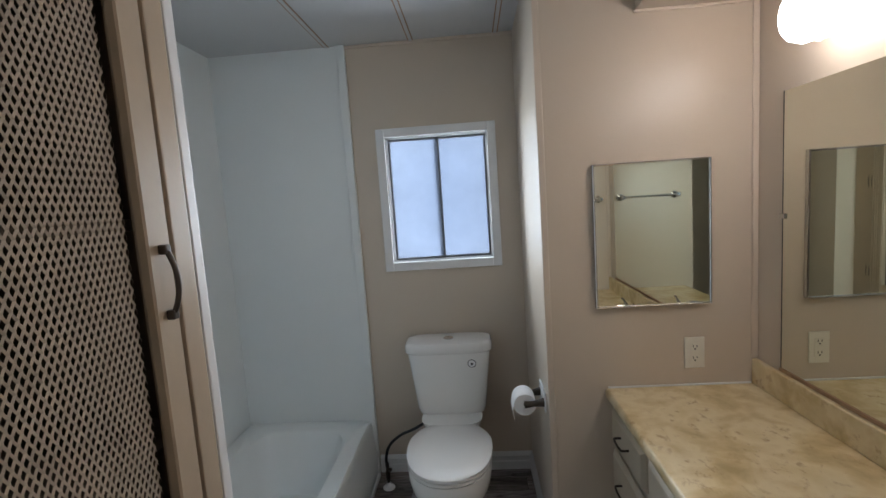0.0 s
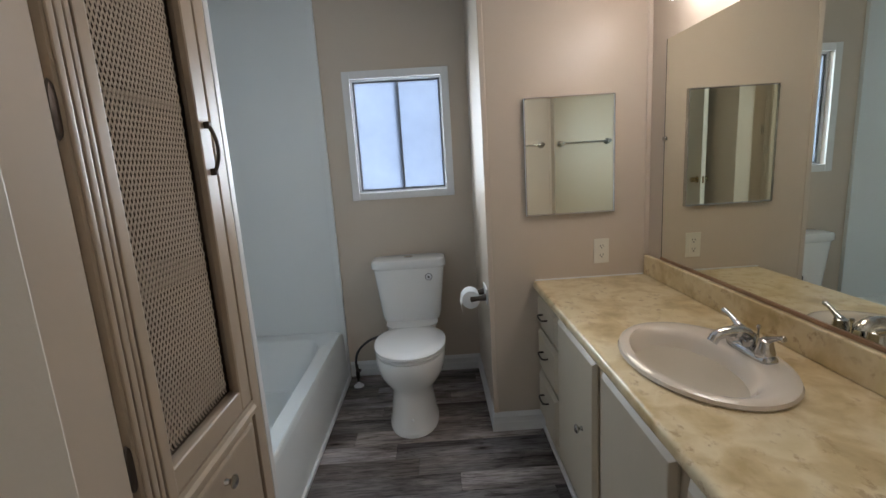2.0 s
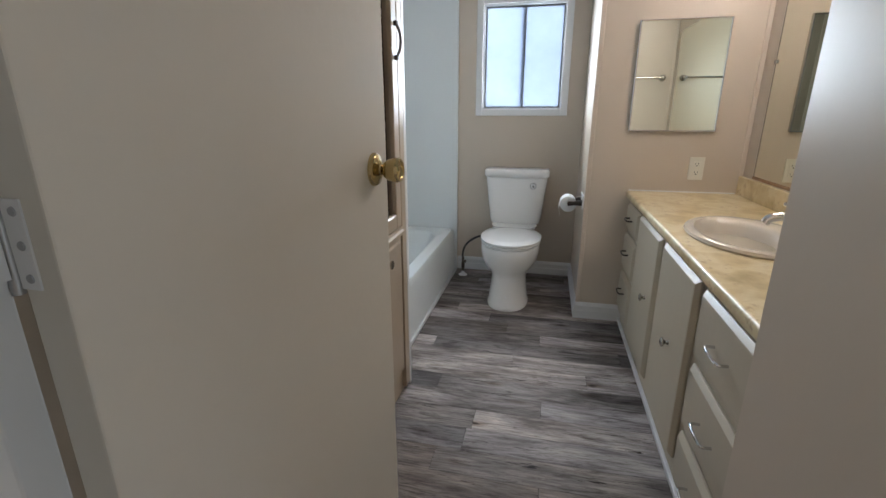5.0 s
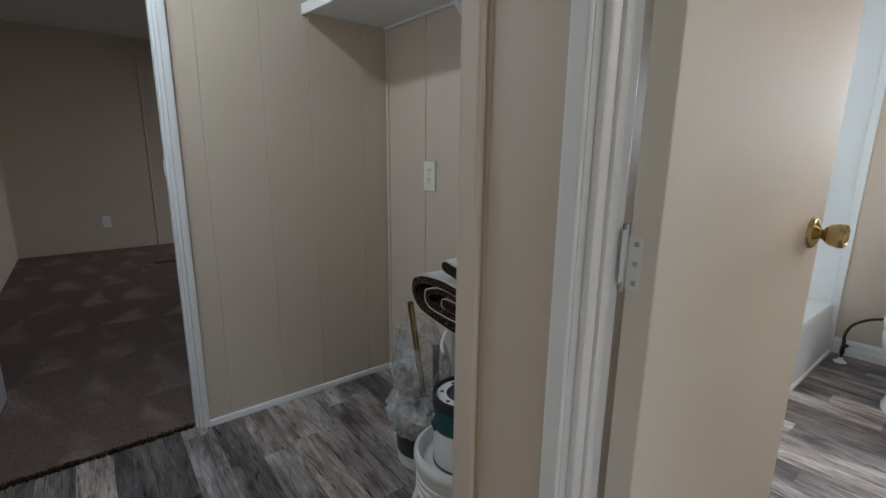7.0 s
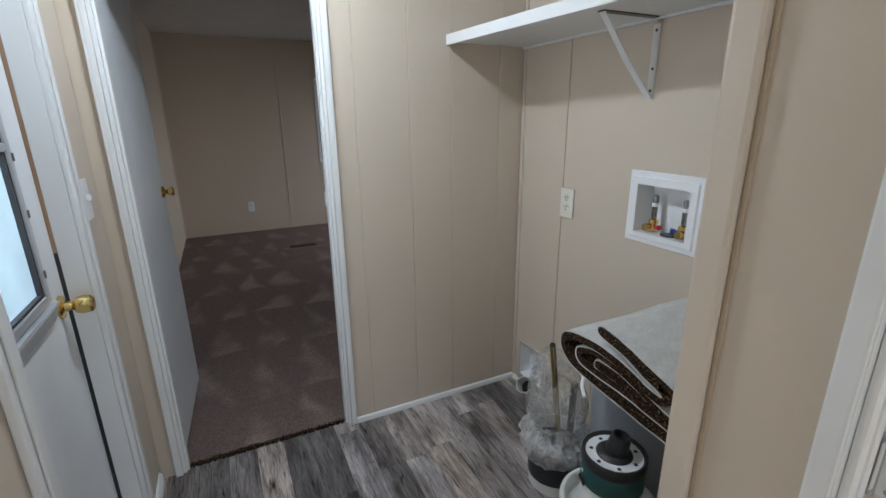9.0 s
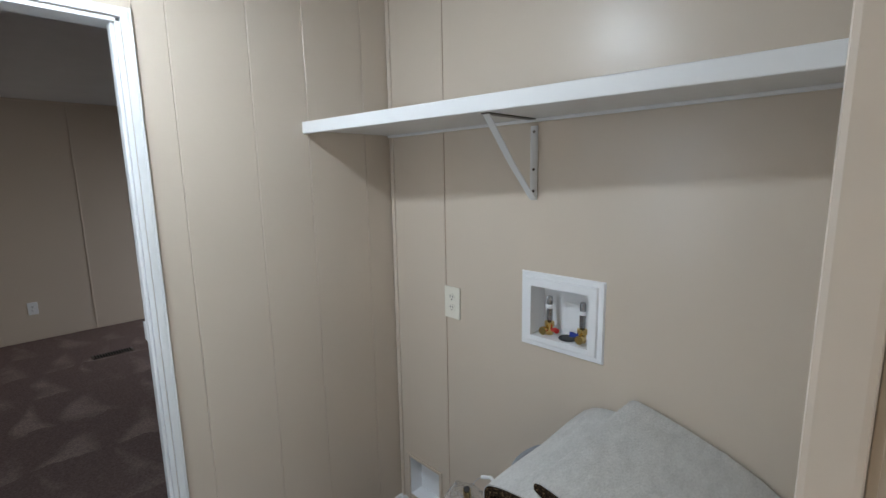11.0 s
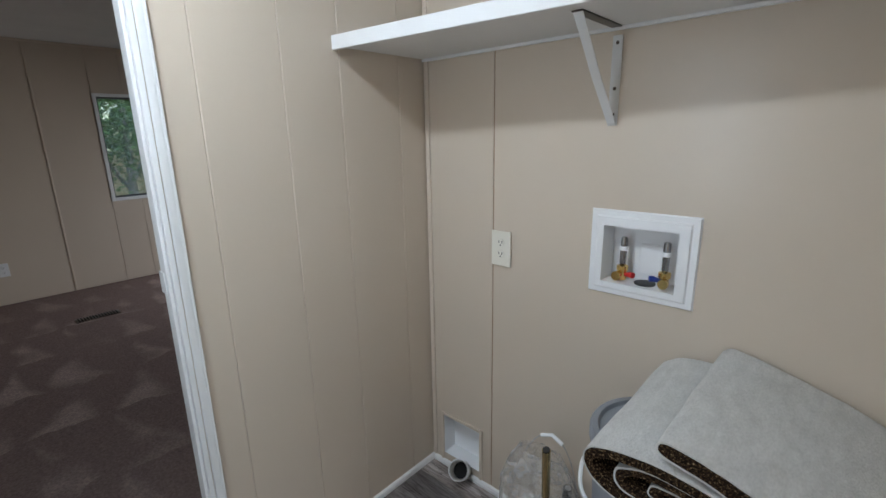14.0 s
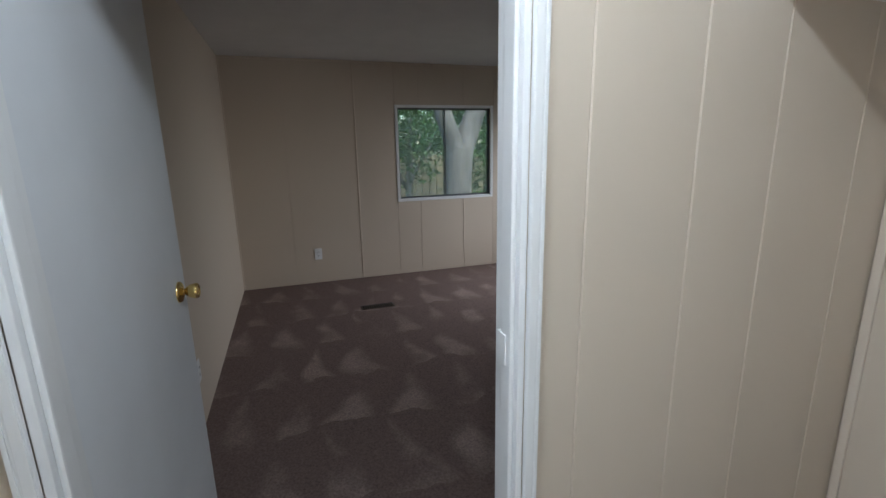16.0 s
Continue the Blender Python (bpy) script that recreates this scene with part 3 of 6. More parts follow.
rng = random.Random(5)
for i in range(150):
    y = -1.495 + 0.69 * i / 150
    r = 0.003 + 0.004 * rng.random()
    box(X_LAU - 0.036 - 0.004, X_LAU - 0.028 + 0.012 * rng.random(), y, y + r, -0.003, 0.010 + 0.008 * rng.random(), bm=rag)
tagged(part("carpet_edge", rag, PILE), "frayed brown carpet edge at the doorway", "carpet edge", kind="stuff")


# baseboards: a moulded profile, swept straight
def baseboard(name, a, b, normal, height=0.098, mat=TRIM, thick=0.013):
    n, a, b = Vector((*normal, 0)), Vector((*a, 0)), Vector((*b, 0))
    prof = [(0, 0), (thick, 0), (thick, height * 0.45), (thick * 0.75, height * 0.52), (thick * 0.75, height * 0.70), (thick * 0.95, height * 0.78), (thick * 0.55, height * 0.92), (thick * 0.25, height), (0, height)]
    rings = [[p + n * (d + 0.0005) + Vector((0, 0, z)) for d, z in prof] for p in (a, b)]
    return structure(name, loft(rings), mat, "white moulded baseboard", "baseboard")


baseboard("baseboard_1", (-0.62, Y_WIN), (X_JUT, Y_WIN), (0, -1))
baseboard("baseboard_2", (X_JUT, Y_WIN - 0.013), (X_JUT, Y_JUT - 0.013), (-1, 0))
baseboard("baseboard_3", (X_JUT, Y_JUT), (0.47, Y_JUT), (0, -1))
baseboard("baseboard_4", (X_LAU + 0.003, -0.744), (X_LAU, Y_LAU), (1, 0), 0.028, thick=0.012)
baseboard("baseboard_5", (X_LAU + 0.012, Y_LAU), (-0.53, Y_LAU), (0, -1), 0.028, thick=0.012)
baseboard("baseboard_6", (-1.86, Y_HALL), (-2.06, Y_HALL), (0, 1), 0.06)
baseboard("baseboard_7", (-0.545, 0.25), (-0.545, 0.36), (1, 0), 0.075)
baseboard("baseboard_8", (-0.425, -0.56), (-0.425, 0.25), (1, 0), 0.075)


def strip(name, x0, x1, y0, y1, z0, z1, mat, label, bevel=0.003):
    return structure(name, box(x0, x1, y0, y1, z0, z1, bevel), mat, label, "trim")


# corner mouldings
strip("trim_tub_corner", -0.664, -0.624, Y_WIN - 0.028, Y_WIN - 0.001, 0.0, H_CEIL - 0.003, SURROUND, "white strip at the edge of the tub surround")
strip("trim_tub_near", -0.560, -0.526, 0.8925, 0.919, 0.0, H_CEIL - 0.003, TRIM, "white edge strip beside the linen cabinet")
strip("trim_ceiling_north", X_TUB, X_JUT, Y_WIN - 0.012, Y_WIN - 0.0005, H_BATH - 0.014, H_BATH - 0.0005, TRIM_WALL, "thin ceiling moulding over the window wall")
strip("trim_jut_edge", X_JUT - 0.004, X_JUT + 0.020, Y_JUT - 0.004, Y_JUT + 0.020, 0.09, H_CEIL - 0.003, TRIM_WALL, "beige corner moulding", 0.004)
strip("trim_mirror_corner", X_MIR - 0.022, X_MIR - 0.001, Y_JUT - 0.008, Y_JUT - 0.0005, 0.85, 2.078, TRIM_WALL, "beige seam strip in the corner")
strip("trim_soffit", 0.556, X_MIR - 0.023, Y_JUT - 0.010, Y_JUT - 0.0008, 2.070, 2.080, TRIM_WALL, "thin moulding under the soffit")
strip("trim_end_corner", X_MIR - 0.022, X_MIR - 0.001, Y_END + 0.0005, Y_END + 0.008, 0.85, 2.078, TRIM_WALL, "beige seam strip in the corner")
# Tan sliver painted in place of the brown shadow along the post moulding.
strip("trim_post_shadow", -0.489, -0.482, -0.6535, -0.645, 0.0, H_CEIL, LINEN, "thin tan strip for the shadow line beside the corner moulding", 0.001)
strip("trim_post", -0.530, -0.4895, -0.662, -0.632, 0.0, H_CEIL, TRIM_WALL, "beige corner moulding on the alcove post", 0.006)
strip("trim_alcove_left", X_LAU + 0.008, X_LAU + 0.028, Y_LAU - 0.010, Y_LAU - 0.0005, 0.03, H_CEIL, TRIM_WALL, "beige corner moulding in the alcove")


def panels(parent, axis, at, out, cuts, z0, z1, mat, gap=0.0014, thick=0.006, edge=0.0012):
    """Grooved wall panels, one object a panel, standing thick proud of a wall at at, towards out."""
    for a, b in zip(cuts, cuts[1:]):
        lo, hi = sorted((at, at + out * thick))
        bm = box(lo, hi, a + gap / 2, b - gap / 2, z0, z1, edge, 1) if axis == "x" else box(a + gap / 2, b - gap / 2, lo, hi, z0, z1, edge, 1)
        put(part("panel", bm, mat), parent)


# ---- window over the toilet ----


def sliding_window(name, label, glass, frame_mat, wide, z0, z1, m, depth=0.10, casing=0.05, glass2=None, outer_mat=None):
    """A sliding window in local x (wide) and z, the room towards -y; casing, dark frame, two sashes, meeting stile."""
    w = thing(name, label, "window", kind="structure")
    x0, x1 = -wide / 2, wide / 2
    for s, bx in (("casing", (x0 - casing, x0 + 0.006, z0 - casing, z1 + casing)), ("casing", (x1 - 0.006, x1 + casing, z0 - casing, z1 + casing))):
        part(s, box(bx[0], bx[1], -0.014, 0.0, bx[2], bx[3], 0.003), TRIM, w)
    for a, b in ((z0 - casing, z0 + 0.006), (z1 - 0.006, z1 + casing)):
        part("casing", box(x0 + 0.006, x1 - 0.006, -0.013, 0.0, a, b, 0.003), TRIM, w)
    part("sill", box(x0, x1, 0.0, depth, z0 - 0.002, z0 + 0.006), TRIM, w)
    f = 0.014
    fr = bmesh.new()
    for bx in ((x0, x0 + f, z0, z1), (x1 - f, x1, z0, z1), (x0 + f, x1 - f, z0 + 0.006, z0 + f), (x0 + f, x1 - f, z1 - f, z1)):
        box(bx[0], bx[1], 0.035, 0.075, bx[2], bx[3], bm=fr)
    part("outer_frame", fr, outer_mat or frame_mat, w)
    for k, (a, b, y) in enumerate(((x0 + f, 0.012, 0.050), (-0.012, x1 - f, 0.062))):
        sash = part("sash", bmesh.new(), frame_mat, w)
        sb, g = bmesh.new(), 0.010
        for bx in ((a, a + g, z0 + f, z1 - f), (b - g, b, z0 + f, z1 - f), (a + g, b - g, z0 + f, z0 + f + g), (a + g, b - g, z1 - f - g, z1 - f)):
            box(bx[0], bx[1], y - 0.006, y + 0.005, bx[2], bx[3], bm=sb)
        sb.to_mesh(sash.data)
        sb.free()
        pane = part("pane", box(a + g, b - g, y - 0.001, y + 0.001, z0 + f + g, z1 - f - g), (glass, glass2 or glass)[k], sash)
        pane.visible_shadow = False
    w.matrix_world = m
    return w


sliding_window("window_1", "frosted sliding window with white casing and dark frame", FROST, ALU, 0.539, 1.168, 1.833, pose(-0.194, Y_WIN, 0), casing=0.038, outer_mat=LIGHT_ALU)

# ---- bathtub and surround ----
structure("surround_back", box(X_TUB, -0.664, Y_WIN - 0.016, Y_WIN - 0.0015, 0.28, H_CEIL - 0.004), SURROUND, "white fibreglass tub surround panel", "wall panel")
structure("surround_side", box(X_TUB - 0.011, X_TUB + 0.004, 0.919, Y_WIN - 0.017, 0.28, H_CEIL - 0.004), SURROUND, "white fibreglass tub surround panel", "wall panel")


def bathtub():
    t = thing("bathtub", "white fibreglass alcove bathtub with a plain apron", "bathtub", (-1.0, 1.76, 0))
    x0, x1, y0, y1, z = X_TUB + 0.006, -0.652, 0.921, Y_WIN - 0.018, 0.315
    cx, cy, hx, hy = (x0 + x1) / 2, (y0 + y1) / 2, (x1 - x0) / 2, (y1 - y0) / 2
    shape = [(hx, hy, z - 0.03, 40), (hx, hy, z - 0.008, 40), (hx - 0.006, hy - 0.006, z, 30), (hx - 0.075, hy - 0.085, z, 8), (hx - 0.085, hy - 0.10, z - 0.012, 6), (hx - 0.115, hy - 0.16, z - 0.14, 5), (hx - 0.16, hy - 0.26, z - 0.255, 4), (hx - 0.24, hy - 0.36, z - 0.268, 3)]
    put(part("basin", loft([oval(cx, cy, zz, rx, ry, 72, p) for rx, ry, zz, p in shape], cap="end"), SURROUND, smooth=True), t)
    ap = bmesh.new()
    prof = [(x1, z - 0.010), (x1 + 0.004, z - 0.03), (x1 + 0.018, 0.10), (x1 + 0.022, 0.0), (x1 - 0.02, 0.0), (x1 - 0.02, z - 0.010)]
    put(part("apron", loft([[Vector((x, y, zz)) for x, zz in prof] for y in (y0, y1)]), SURROUND), t)
    put(part("floor_strip", box(x1 + 0.022, x1 + 0.036, y0, y1 - 0.03, 0.0, 0.022, 0.005), TRIM), t)
    return t


bathtub()


# ---- toilet ----
def toilet(cx, back):
    t = thing("toilet", "white two-piece porcelain toilet with its lid closed", "toilet", (cx, back - 0.4, 0))

    def add(name, bm, mat, label="", smooth=True, to=t):
        return put(part(name, bm, mat, label=label, smooth=smooth), to)

    yb = back - 0.22
    tank = add("tank", loft([oval(cx, back - 0.105, z, rx, ry, 48, 5) for z, rx, ry in ((0.415, 0.152, 0.070), (0.42, 0.164, 0.080), (0.45, 0.174, 0.086), (0.730, 0.206, 0.094), (0.737, 0.204, 0.092))]), PORCELAIN)
    add("tank_lid", loft([oval(cx, back - 0.107, z, rx, ry, 48, 5) for z, rx, ry in ((0.735, 0.210, 0.098), (0.743, 0.218, 0.104), (0.775, 0.218, 0.104), (0.785, 0.211, 0.097), (0.789, 0.192, 0.08))]), PORCELAIN)
    add("flush_button", lathe([(0.026, 0), (0.026, 0.003), (0.022, 0.005), (0.0, 0.005)], 20, pose(cx + 0.0, back - 0.11, 0.789)), CHROME)
    add("tank_badge", lathe([(0.021, 0), (0.021, 0.0012), (0.0, 0.0012)], 20, pose(cx + 0.114, back - 0.199, 0.683, 90 + 4)), BLACK, "small round black and white sticker", False)
    add("badge_ring", lathe([(0.018, 0), (0.018, 0.0020), (0.0, 0.0020)], 20, pose(cx + 0.114, back - 0.199, 0.683, 90 + 4)), PLATE_WHITE, smooth=False)
    add("badge_drop", lathe([(0.008, 0), (0.006, 0.0030), (0.0, 0.0030)], 12, pose(cx + 0.114, back - 0.199, 0.681, 90 + 4)), BLACK, smooth=False)
    # bowl and foot, ring by ring from the floor
    rows = [(0.0, 0.128, 0.24, -0.085), (0.018, 0.127, 0.24, -0.085), (0.03, 0.120, 0.232, -0.082), (0.09, 0.116, 0.222, -0.075), (0.17, 0.108, 0.205, -0.065), (0.205, 0.112, 0.208, -0.06), (0.235, 0.130, 0.222, -0.058), (0.265, 0.154, 0.243, -0.056), (0.30, 0.170, 0.258, -0.056), (0.34, 0.178, 0.266, -0.056), (0.378, 0.180, 0.268, -0.056), (0.392, 0.174, 0.262, -0.056)]
    add("bowl", loft([oval(cx, back - 0.435 + dy, z * 0.955, rx, ry * 0.8, 48, 2.2, 1.06) for z, rx, ry, dy in rows]), PORCELAIN)
    add("bowl_neck", loft([oval(cx, back - 0.19, z, rx, 0.10, 32, 4) for z, rx in ((0.26, 0.09), (0.36, 0.13), (0.418, 0.15))]), PORCELAIN)
    add("seat", loft([oval(cx, back - 0.455, z - 0.018, rx, ry * 0.78, 48, 2.2, 1.27) for z, rx, ry in ((0.394, 0.178, 0.252), (0.398, 0.186, 0.262), (0.409, 0.186, 0.262), (0.412, 0.180, 0.256))]), PORCELAIN)
    add("seat_lid", loft([oval(cx, back - 0.455, z - 0.018, rx, ry * 0.78, 48, 2.2, 1.27) for z, rx, ry in ((0.4145, 0.182, 0.258), (0.418, 0.189, 0.265), (0.428, 0.188, 0.264), (0.434, 0.176, 0.252), (0.436, 0.12, 0.19))]), PORCELAIN)
    for dx in (-0.07, 0.07):
        add("seat_hinge", box(cx + dx - 0.02, cx + dx + 0.02, back - 0.268, back - 0.225, 0.382, 0.412, 0.006), PORCELAIN)
    add("bolt_cap", lathe([(0.008, 0), (0.008, 0.003), (0.004, 0.007), (0.0, 0.008)], 12, pose(cx, back - 0.703, 0.085, 80)), PLATE_WHITE)
    return t


toilet(-0.188, Y_WIN - 0.015)

sv = thing("water_supply", "black braided supply hose with a chrome stop valve", "hose", (-0.53, 2.45, 0))
VX0, VY0 = -0.552, 2.33
put(part("hose", tube(smooth_path([(-0.33, 2.36, 0.345), (-0.40, 2.35, 0.310), (-0.47, 2.34, 0.285), (-0.530, 2.335, 0.235), (VX0 - 0.002, VY0, 0.170), (VX0, VY0, 0.08)]), 0.0075), BLACK, smooth=True), sv)
put(part("valve", lathe([(0.008, 0.0), (0.008, 0.03), (0.012, 0.035), (0.012, 0.075), (0.009, 0.08), (0.009, 0.12)], 14, pose(VX0, VY0, 0.02)), BRONZE, smooth=True), sv)
put(part("valve_handle", tube([(VX0, VY0, 0.105), (VX0 + 0.018, VY0 - 0.02, 0.105), (VX0 + 0.020, VY0 - 0.025, 0.118)], [0.005, 0.006, 0.010]), BRONZE, smooth=True), sv)
put(part("floor_flange", lathe([(0.032, 0), (0.031, 0.004), (0.02, 0.010), (0.01, 0.022), (0.01, 0.03)], 20, pose(VX0, VY0, 0.001)), PLATE_WHITE, smooth=True), sv)

# ---- toilet paper ----
tp = thing("toilet_paper_holder", "dark metal paper holder with a white roll on the wall", "toilet paper", (X_JUT, 1.93, 0.68))
put(part("mount_plate", box(X_JUT - 0.008, X_JUT - 0.0005, 1.845, 1.99, 0.625, 0.705, 0.003), TRIM), tp)
for y in (1.865, 1.970):
    put(part("arm", tube([(X_JUT - 0.006, y, 0.66), (X_JUT - 0.05, y, 0.655), (X_JUT - 0.085, y, 0.652)], [0.018, 0.011, 0.014], 14), BRONZE, smooth=True), tp)
put(part("roller", tube([(X_JUT - 0.08, 1.865, 0.652), (X_JUT - 0.08, 1.97, 0.652)], 0.008), BRONZE, smooth=True), tp)
roll = bmesh.new()
lathe([(0.02, 0), (0.044, 0), (0.046, 0.004), (0.046, 0.088), (0.044, 0.092), (0.02, 0.092)], 28, pose(X_JUT - 0.082, 1.964, 0.648, 90), roll)
put(part("roll", roll, PAPER, smooth=True), tp)
tail = loft([[Vector((X_JUT - 0.128 - 0.004 * math.sin(k * 0.7), y, 0.648 - 0.012 * k)) for k in range(7)] + [Vector((X_JUT - 0.127 - 0.004 * math.sin(k * 0.7), y, 0.648 - 0.012 * k)) for k in range(6, -1, -1)] for y in (1.875, 1.92, 1.962)])
put(part("loose_sheet", tail, PAPER, smooth=True), tp)

# ---- vanity ----
VX, CT = 0.455, 0.755  # front of the carcass, top of the counter


def knob(name, x, y, z, direction, mat, parent, r=0.016, length=0.026):
    m = Matrix.Translation((x, y, z)) @ Vector(direction).to_track_quat("Z", "Y").to_matrix().to_4x4()
    prof = [(r * 0.55, 0), (r * 0.5, 0.003), (r * 0.38, length * 0.35), (r * 0.5, length * 0.5), (r, length * 0.72), (r * 0.98, length * 0.86), (r * 0.6, length), (0, length)]
    return put(part(name, lathe(prof, 20, m), mat, smooth=True), parent)


def wire_pull(x, y, z, mat, parent, wide=0.08, out=0.026, axis="y", r=0.004):
    d = Vector((0, 1, 0)) if axis == "y" else Vector((0, 0, 1))
    c = Vector((x, y, z))
    o = Vector((-out, 0, 0))
    pts = [c - d * wide / 2, c - d * wide / 2 + o * 0.8, c - d * wide * 0.38 + o, c + o * 1.08, c + d * wide * 0.38 + o, c + d * wide / 2 + o * 0.8, c + d * wide / 2]
    return put(part("pull", tube(smooth_path(pts, 5), r, 8), mat, smooth=True), parent)


def raised_front(name, y0, y1, z0, z1, parent, label=""):
    """A door or drawer front with a wide sloped edge."""
    x = VX - 0.002
    d = 0.013
    rings = [[Vector((xx, a, b)) for a, b in ((y0 + i, z0 + i), (y1 - i, z0 + i), (y1 - i, z1 - i), (y0 + i, z1 - i))] for xx, i in ((x, 0), (x - 0.006, 0), (x - 0.010, 0.004), (x - 0.018, 0.013), (x - 0.019, 0.018))]
    return put(part(name, loft(rings), CABINET, label=label), parent)


vanity = thing("vanity_cabinet", "cream painted vanity base with two doors and drawers", "vanity", (0.7, 0.9, 0))
carc = bmesh.new()
box(VX, X_MIR - 0.003, Y_END + 0.003, Y_JUT - 0.003, 0.075, CT - 0.035, bm=carc)
box(VX + 0.012, X_MIR - 0.003, Y_END + 0.003, Y_JUT - 0.003, 0.0, 0.075, bm=carc)
put(part("body", carc, CABINET), vanity)
put(part("floor_moulding", box(VX - 0.002, VX + 0.0118, Y_END + 0.003, Y_JUT - 0.014, 0.0, 0.02, 0.004), TRIM), vanity)
for z0, z1, zp in ((0.565, 0.695, 0.635), (0.355, 0.535, 0.46), (0.115, 0.325, 0.25)):
    d = raised_front("drawer", 1.43, 1.735, z0, z1, vanity)
    wire_pull(VX - 0.020, 1.585, zp, BRONZE, d, 0.078)
for y0, y1, yk in ((0.985, 1.395, 1.09), (0.53, 0.935, 0.70)):
    d = raised_front("door", y0, y1, 0.105, 0.70, vanity)
    knob("knob", VX - 0.020, yk, 0.42, (-1, 0, 0), NICKEL, d)
for z0, z1, zp in ((0.50, 0.695, 0.60), (0.275, 0.47, 0.375), (0.085, 0.245, 0.165)):
    d = raised_front("drawer", 0.10, 0.485, z0, z1, vanity)
    wire_pull(VX - 0.020, 0.29, zp, CHROME, d, 0.09)

# counter with an oval cut for the basin
SX, SY = 0.674, 0.852
top = thing("vanity_counter", "cream marbled laminate counter with backsplash", "counter", (0.7, 0.9, CT))
n = 64
ring_in = oval(SX, SY, CT, 0.172, 0.240, n)
corners = []
x0, x1, y0, y1 = 0.425, X_MIR - 0.004, Y_END + 0.004, Y_JUT - 0.004
for p in ring_in:
    dx, dy = p.x - SX, p.y - SY
    k = min((x1 - SX) / dx if dx > 1e-6 else 1e9, (x0 + 0.010 - SX) / dx if dx < -1e-6 else 1e9, (y1 - SY) / dy if dy > 1e-6 else 1e9, (y0 - SY) / dy if dy < -1e-6 else 1e9)
    corners.append(Vector((SX + dx * k, SY + dy * k, CT)))
for cx_, cy_ in ((x0 + 0.010, y0), (x0 + 0.010, y1), (x1, y0), (x1, y1)):
    i = min(range(n), key=lambda q: (corners[q] - Vector((cx_, cy_, CT))).length)
    corners[i] = Vector((cx_, cy_, CT))
bm = loft([[p - Vector((0, 0, 0.03)) for p in corners], corners, ring_in, [p - Vector((0, 0, 0.03)) for p in ring_in]], cap=False)
put(part("worktop", bm, LAMINATE), top)
nose = [(x0 + 0.010, CT), (x0 + 0.004, CT - 0.003), (x0, CT - 0.010), (x0, CT - 0.028), (x0 + 0.004, CT - 0.035), (x0 + 0.030, CT - 0.035), (x0 + 0.030, CT - 0.001)]
put(part("front_edge", loft([[Vector((x, y, z)) for x, z in nose] for y in (y0, y1)]), LAMINATE, smooth=True), top)
put(part("backsplash", box(X_MIR - 0.022, X_MIR - 0.003, y0, y1, CT + 0.0005, CT + 0.093, 0.006, 3), LAMINATE), top)
put(part("caulk", box(x0 + 0.01, X_MIR - 0.024, y1 - 0.005, y1 + 0.003, CT, CT + 0.006, 0.002), TRIM), top)

basin = thing("wash_basin", "bisque oval drop-in wash basin", "basin", (SX, SY, CT))
shape = [(0.188, 0.262, 0.001), (0.192, 0.266, 0.006), (0.188, 0.262, 0.014), (0.176, 0.250, 0.018), (0.160, 0.234, 0.016)]
inner = [(-0.014, 0.145, 0.221, 0.0135), (-0.020, 0.136, 0.211, 0.007), (-0.023, 0.129, 0.202, -0.006), (-0.024, 0.119, 0.188, -0.032), (-0.024, 0.105, 0.166, -0.068), (-0.024, 0.086, 0.136, -0.102), (-0.024, 0.062, 0.096, -0.128), (-0.024, 0.040, 0.056, -0.142), (-0.024, 0.022, 0.022, -0.147)]
bm = loft([oval(SX, SY, CT + z, rx, ry, 64) for rx, ry, z in shape] + [oval(SX + dx - 0.008, SY, CT + z, rx, ry, 64) for dx, rx, ry, z in inner], cap="end")
put(part("bowl", bm, BISQUE, smooth=True), basin)
put(part("drain", lathe([(0.021, 0), (0.021, 0.003), (0.015, 0.004), (0.012, 0.001), (0, 0.001)], 20, pose(SX - 0.032, SY, CT - 0.1465)), CHROME, smooth=True), basin)
put(part("overflow_slot", box(SX - 0.161, SX - 0.155, SY - 0.016, SY + 0.016, CT - 0.022, CT - 0.014, 0.002), DARK), basin)

fc = thing("faucet", "chrome two-handle centerset faucet on the basin", "faucet", (0.83, SY, CT))
FX, FZ = 0.815, CT + 0.014
put(part("base", loft([oval(FX, SY, FZ + z, rx, ry, 40, 3.5) for z, rx, ry in ((0, 0.027, 0.083), (0.008, 0.027, 0.083), (0.018, 0.020, 0.076), (0.020, 0.015, 0.07))]), CHROME, smooth=True), fc)
put(part("spout", tube(smooth_path([(FX, SY, FZ + 0.012), (FX - 0.008, SY, FZ + 0.045), (FX - 0.045, SY, FZ + 0.062), (FX - 0.092, SY, FZ + 0.055), (FX - 0.108, SY, FZ + 0.036)]), [0.020] * 8 + [0.017] * 8 + [0.0145] * 12 + [0.014] * 5, 16), CHROME, smooth=True), fc)
put(part("lift_rod", lathe([(0.003, 0), (0.003, 0.05), (0.006, 0.055), (0.005, 0.063), (0, 0.064)], 10, pose(FX + 0.018, SY, FZ + 0.012)), CHROME, smooth=True), fc)
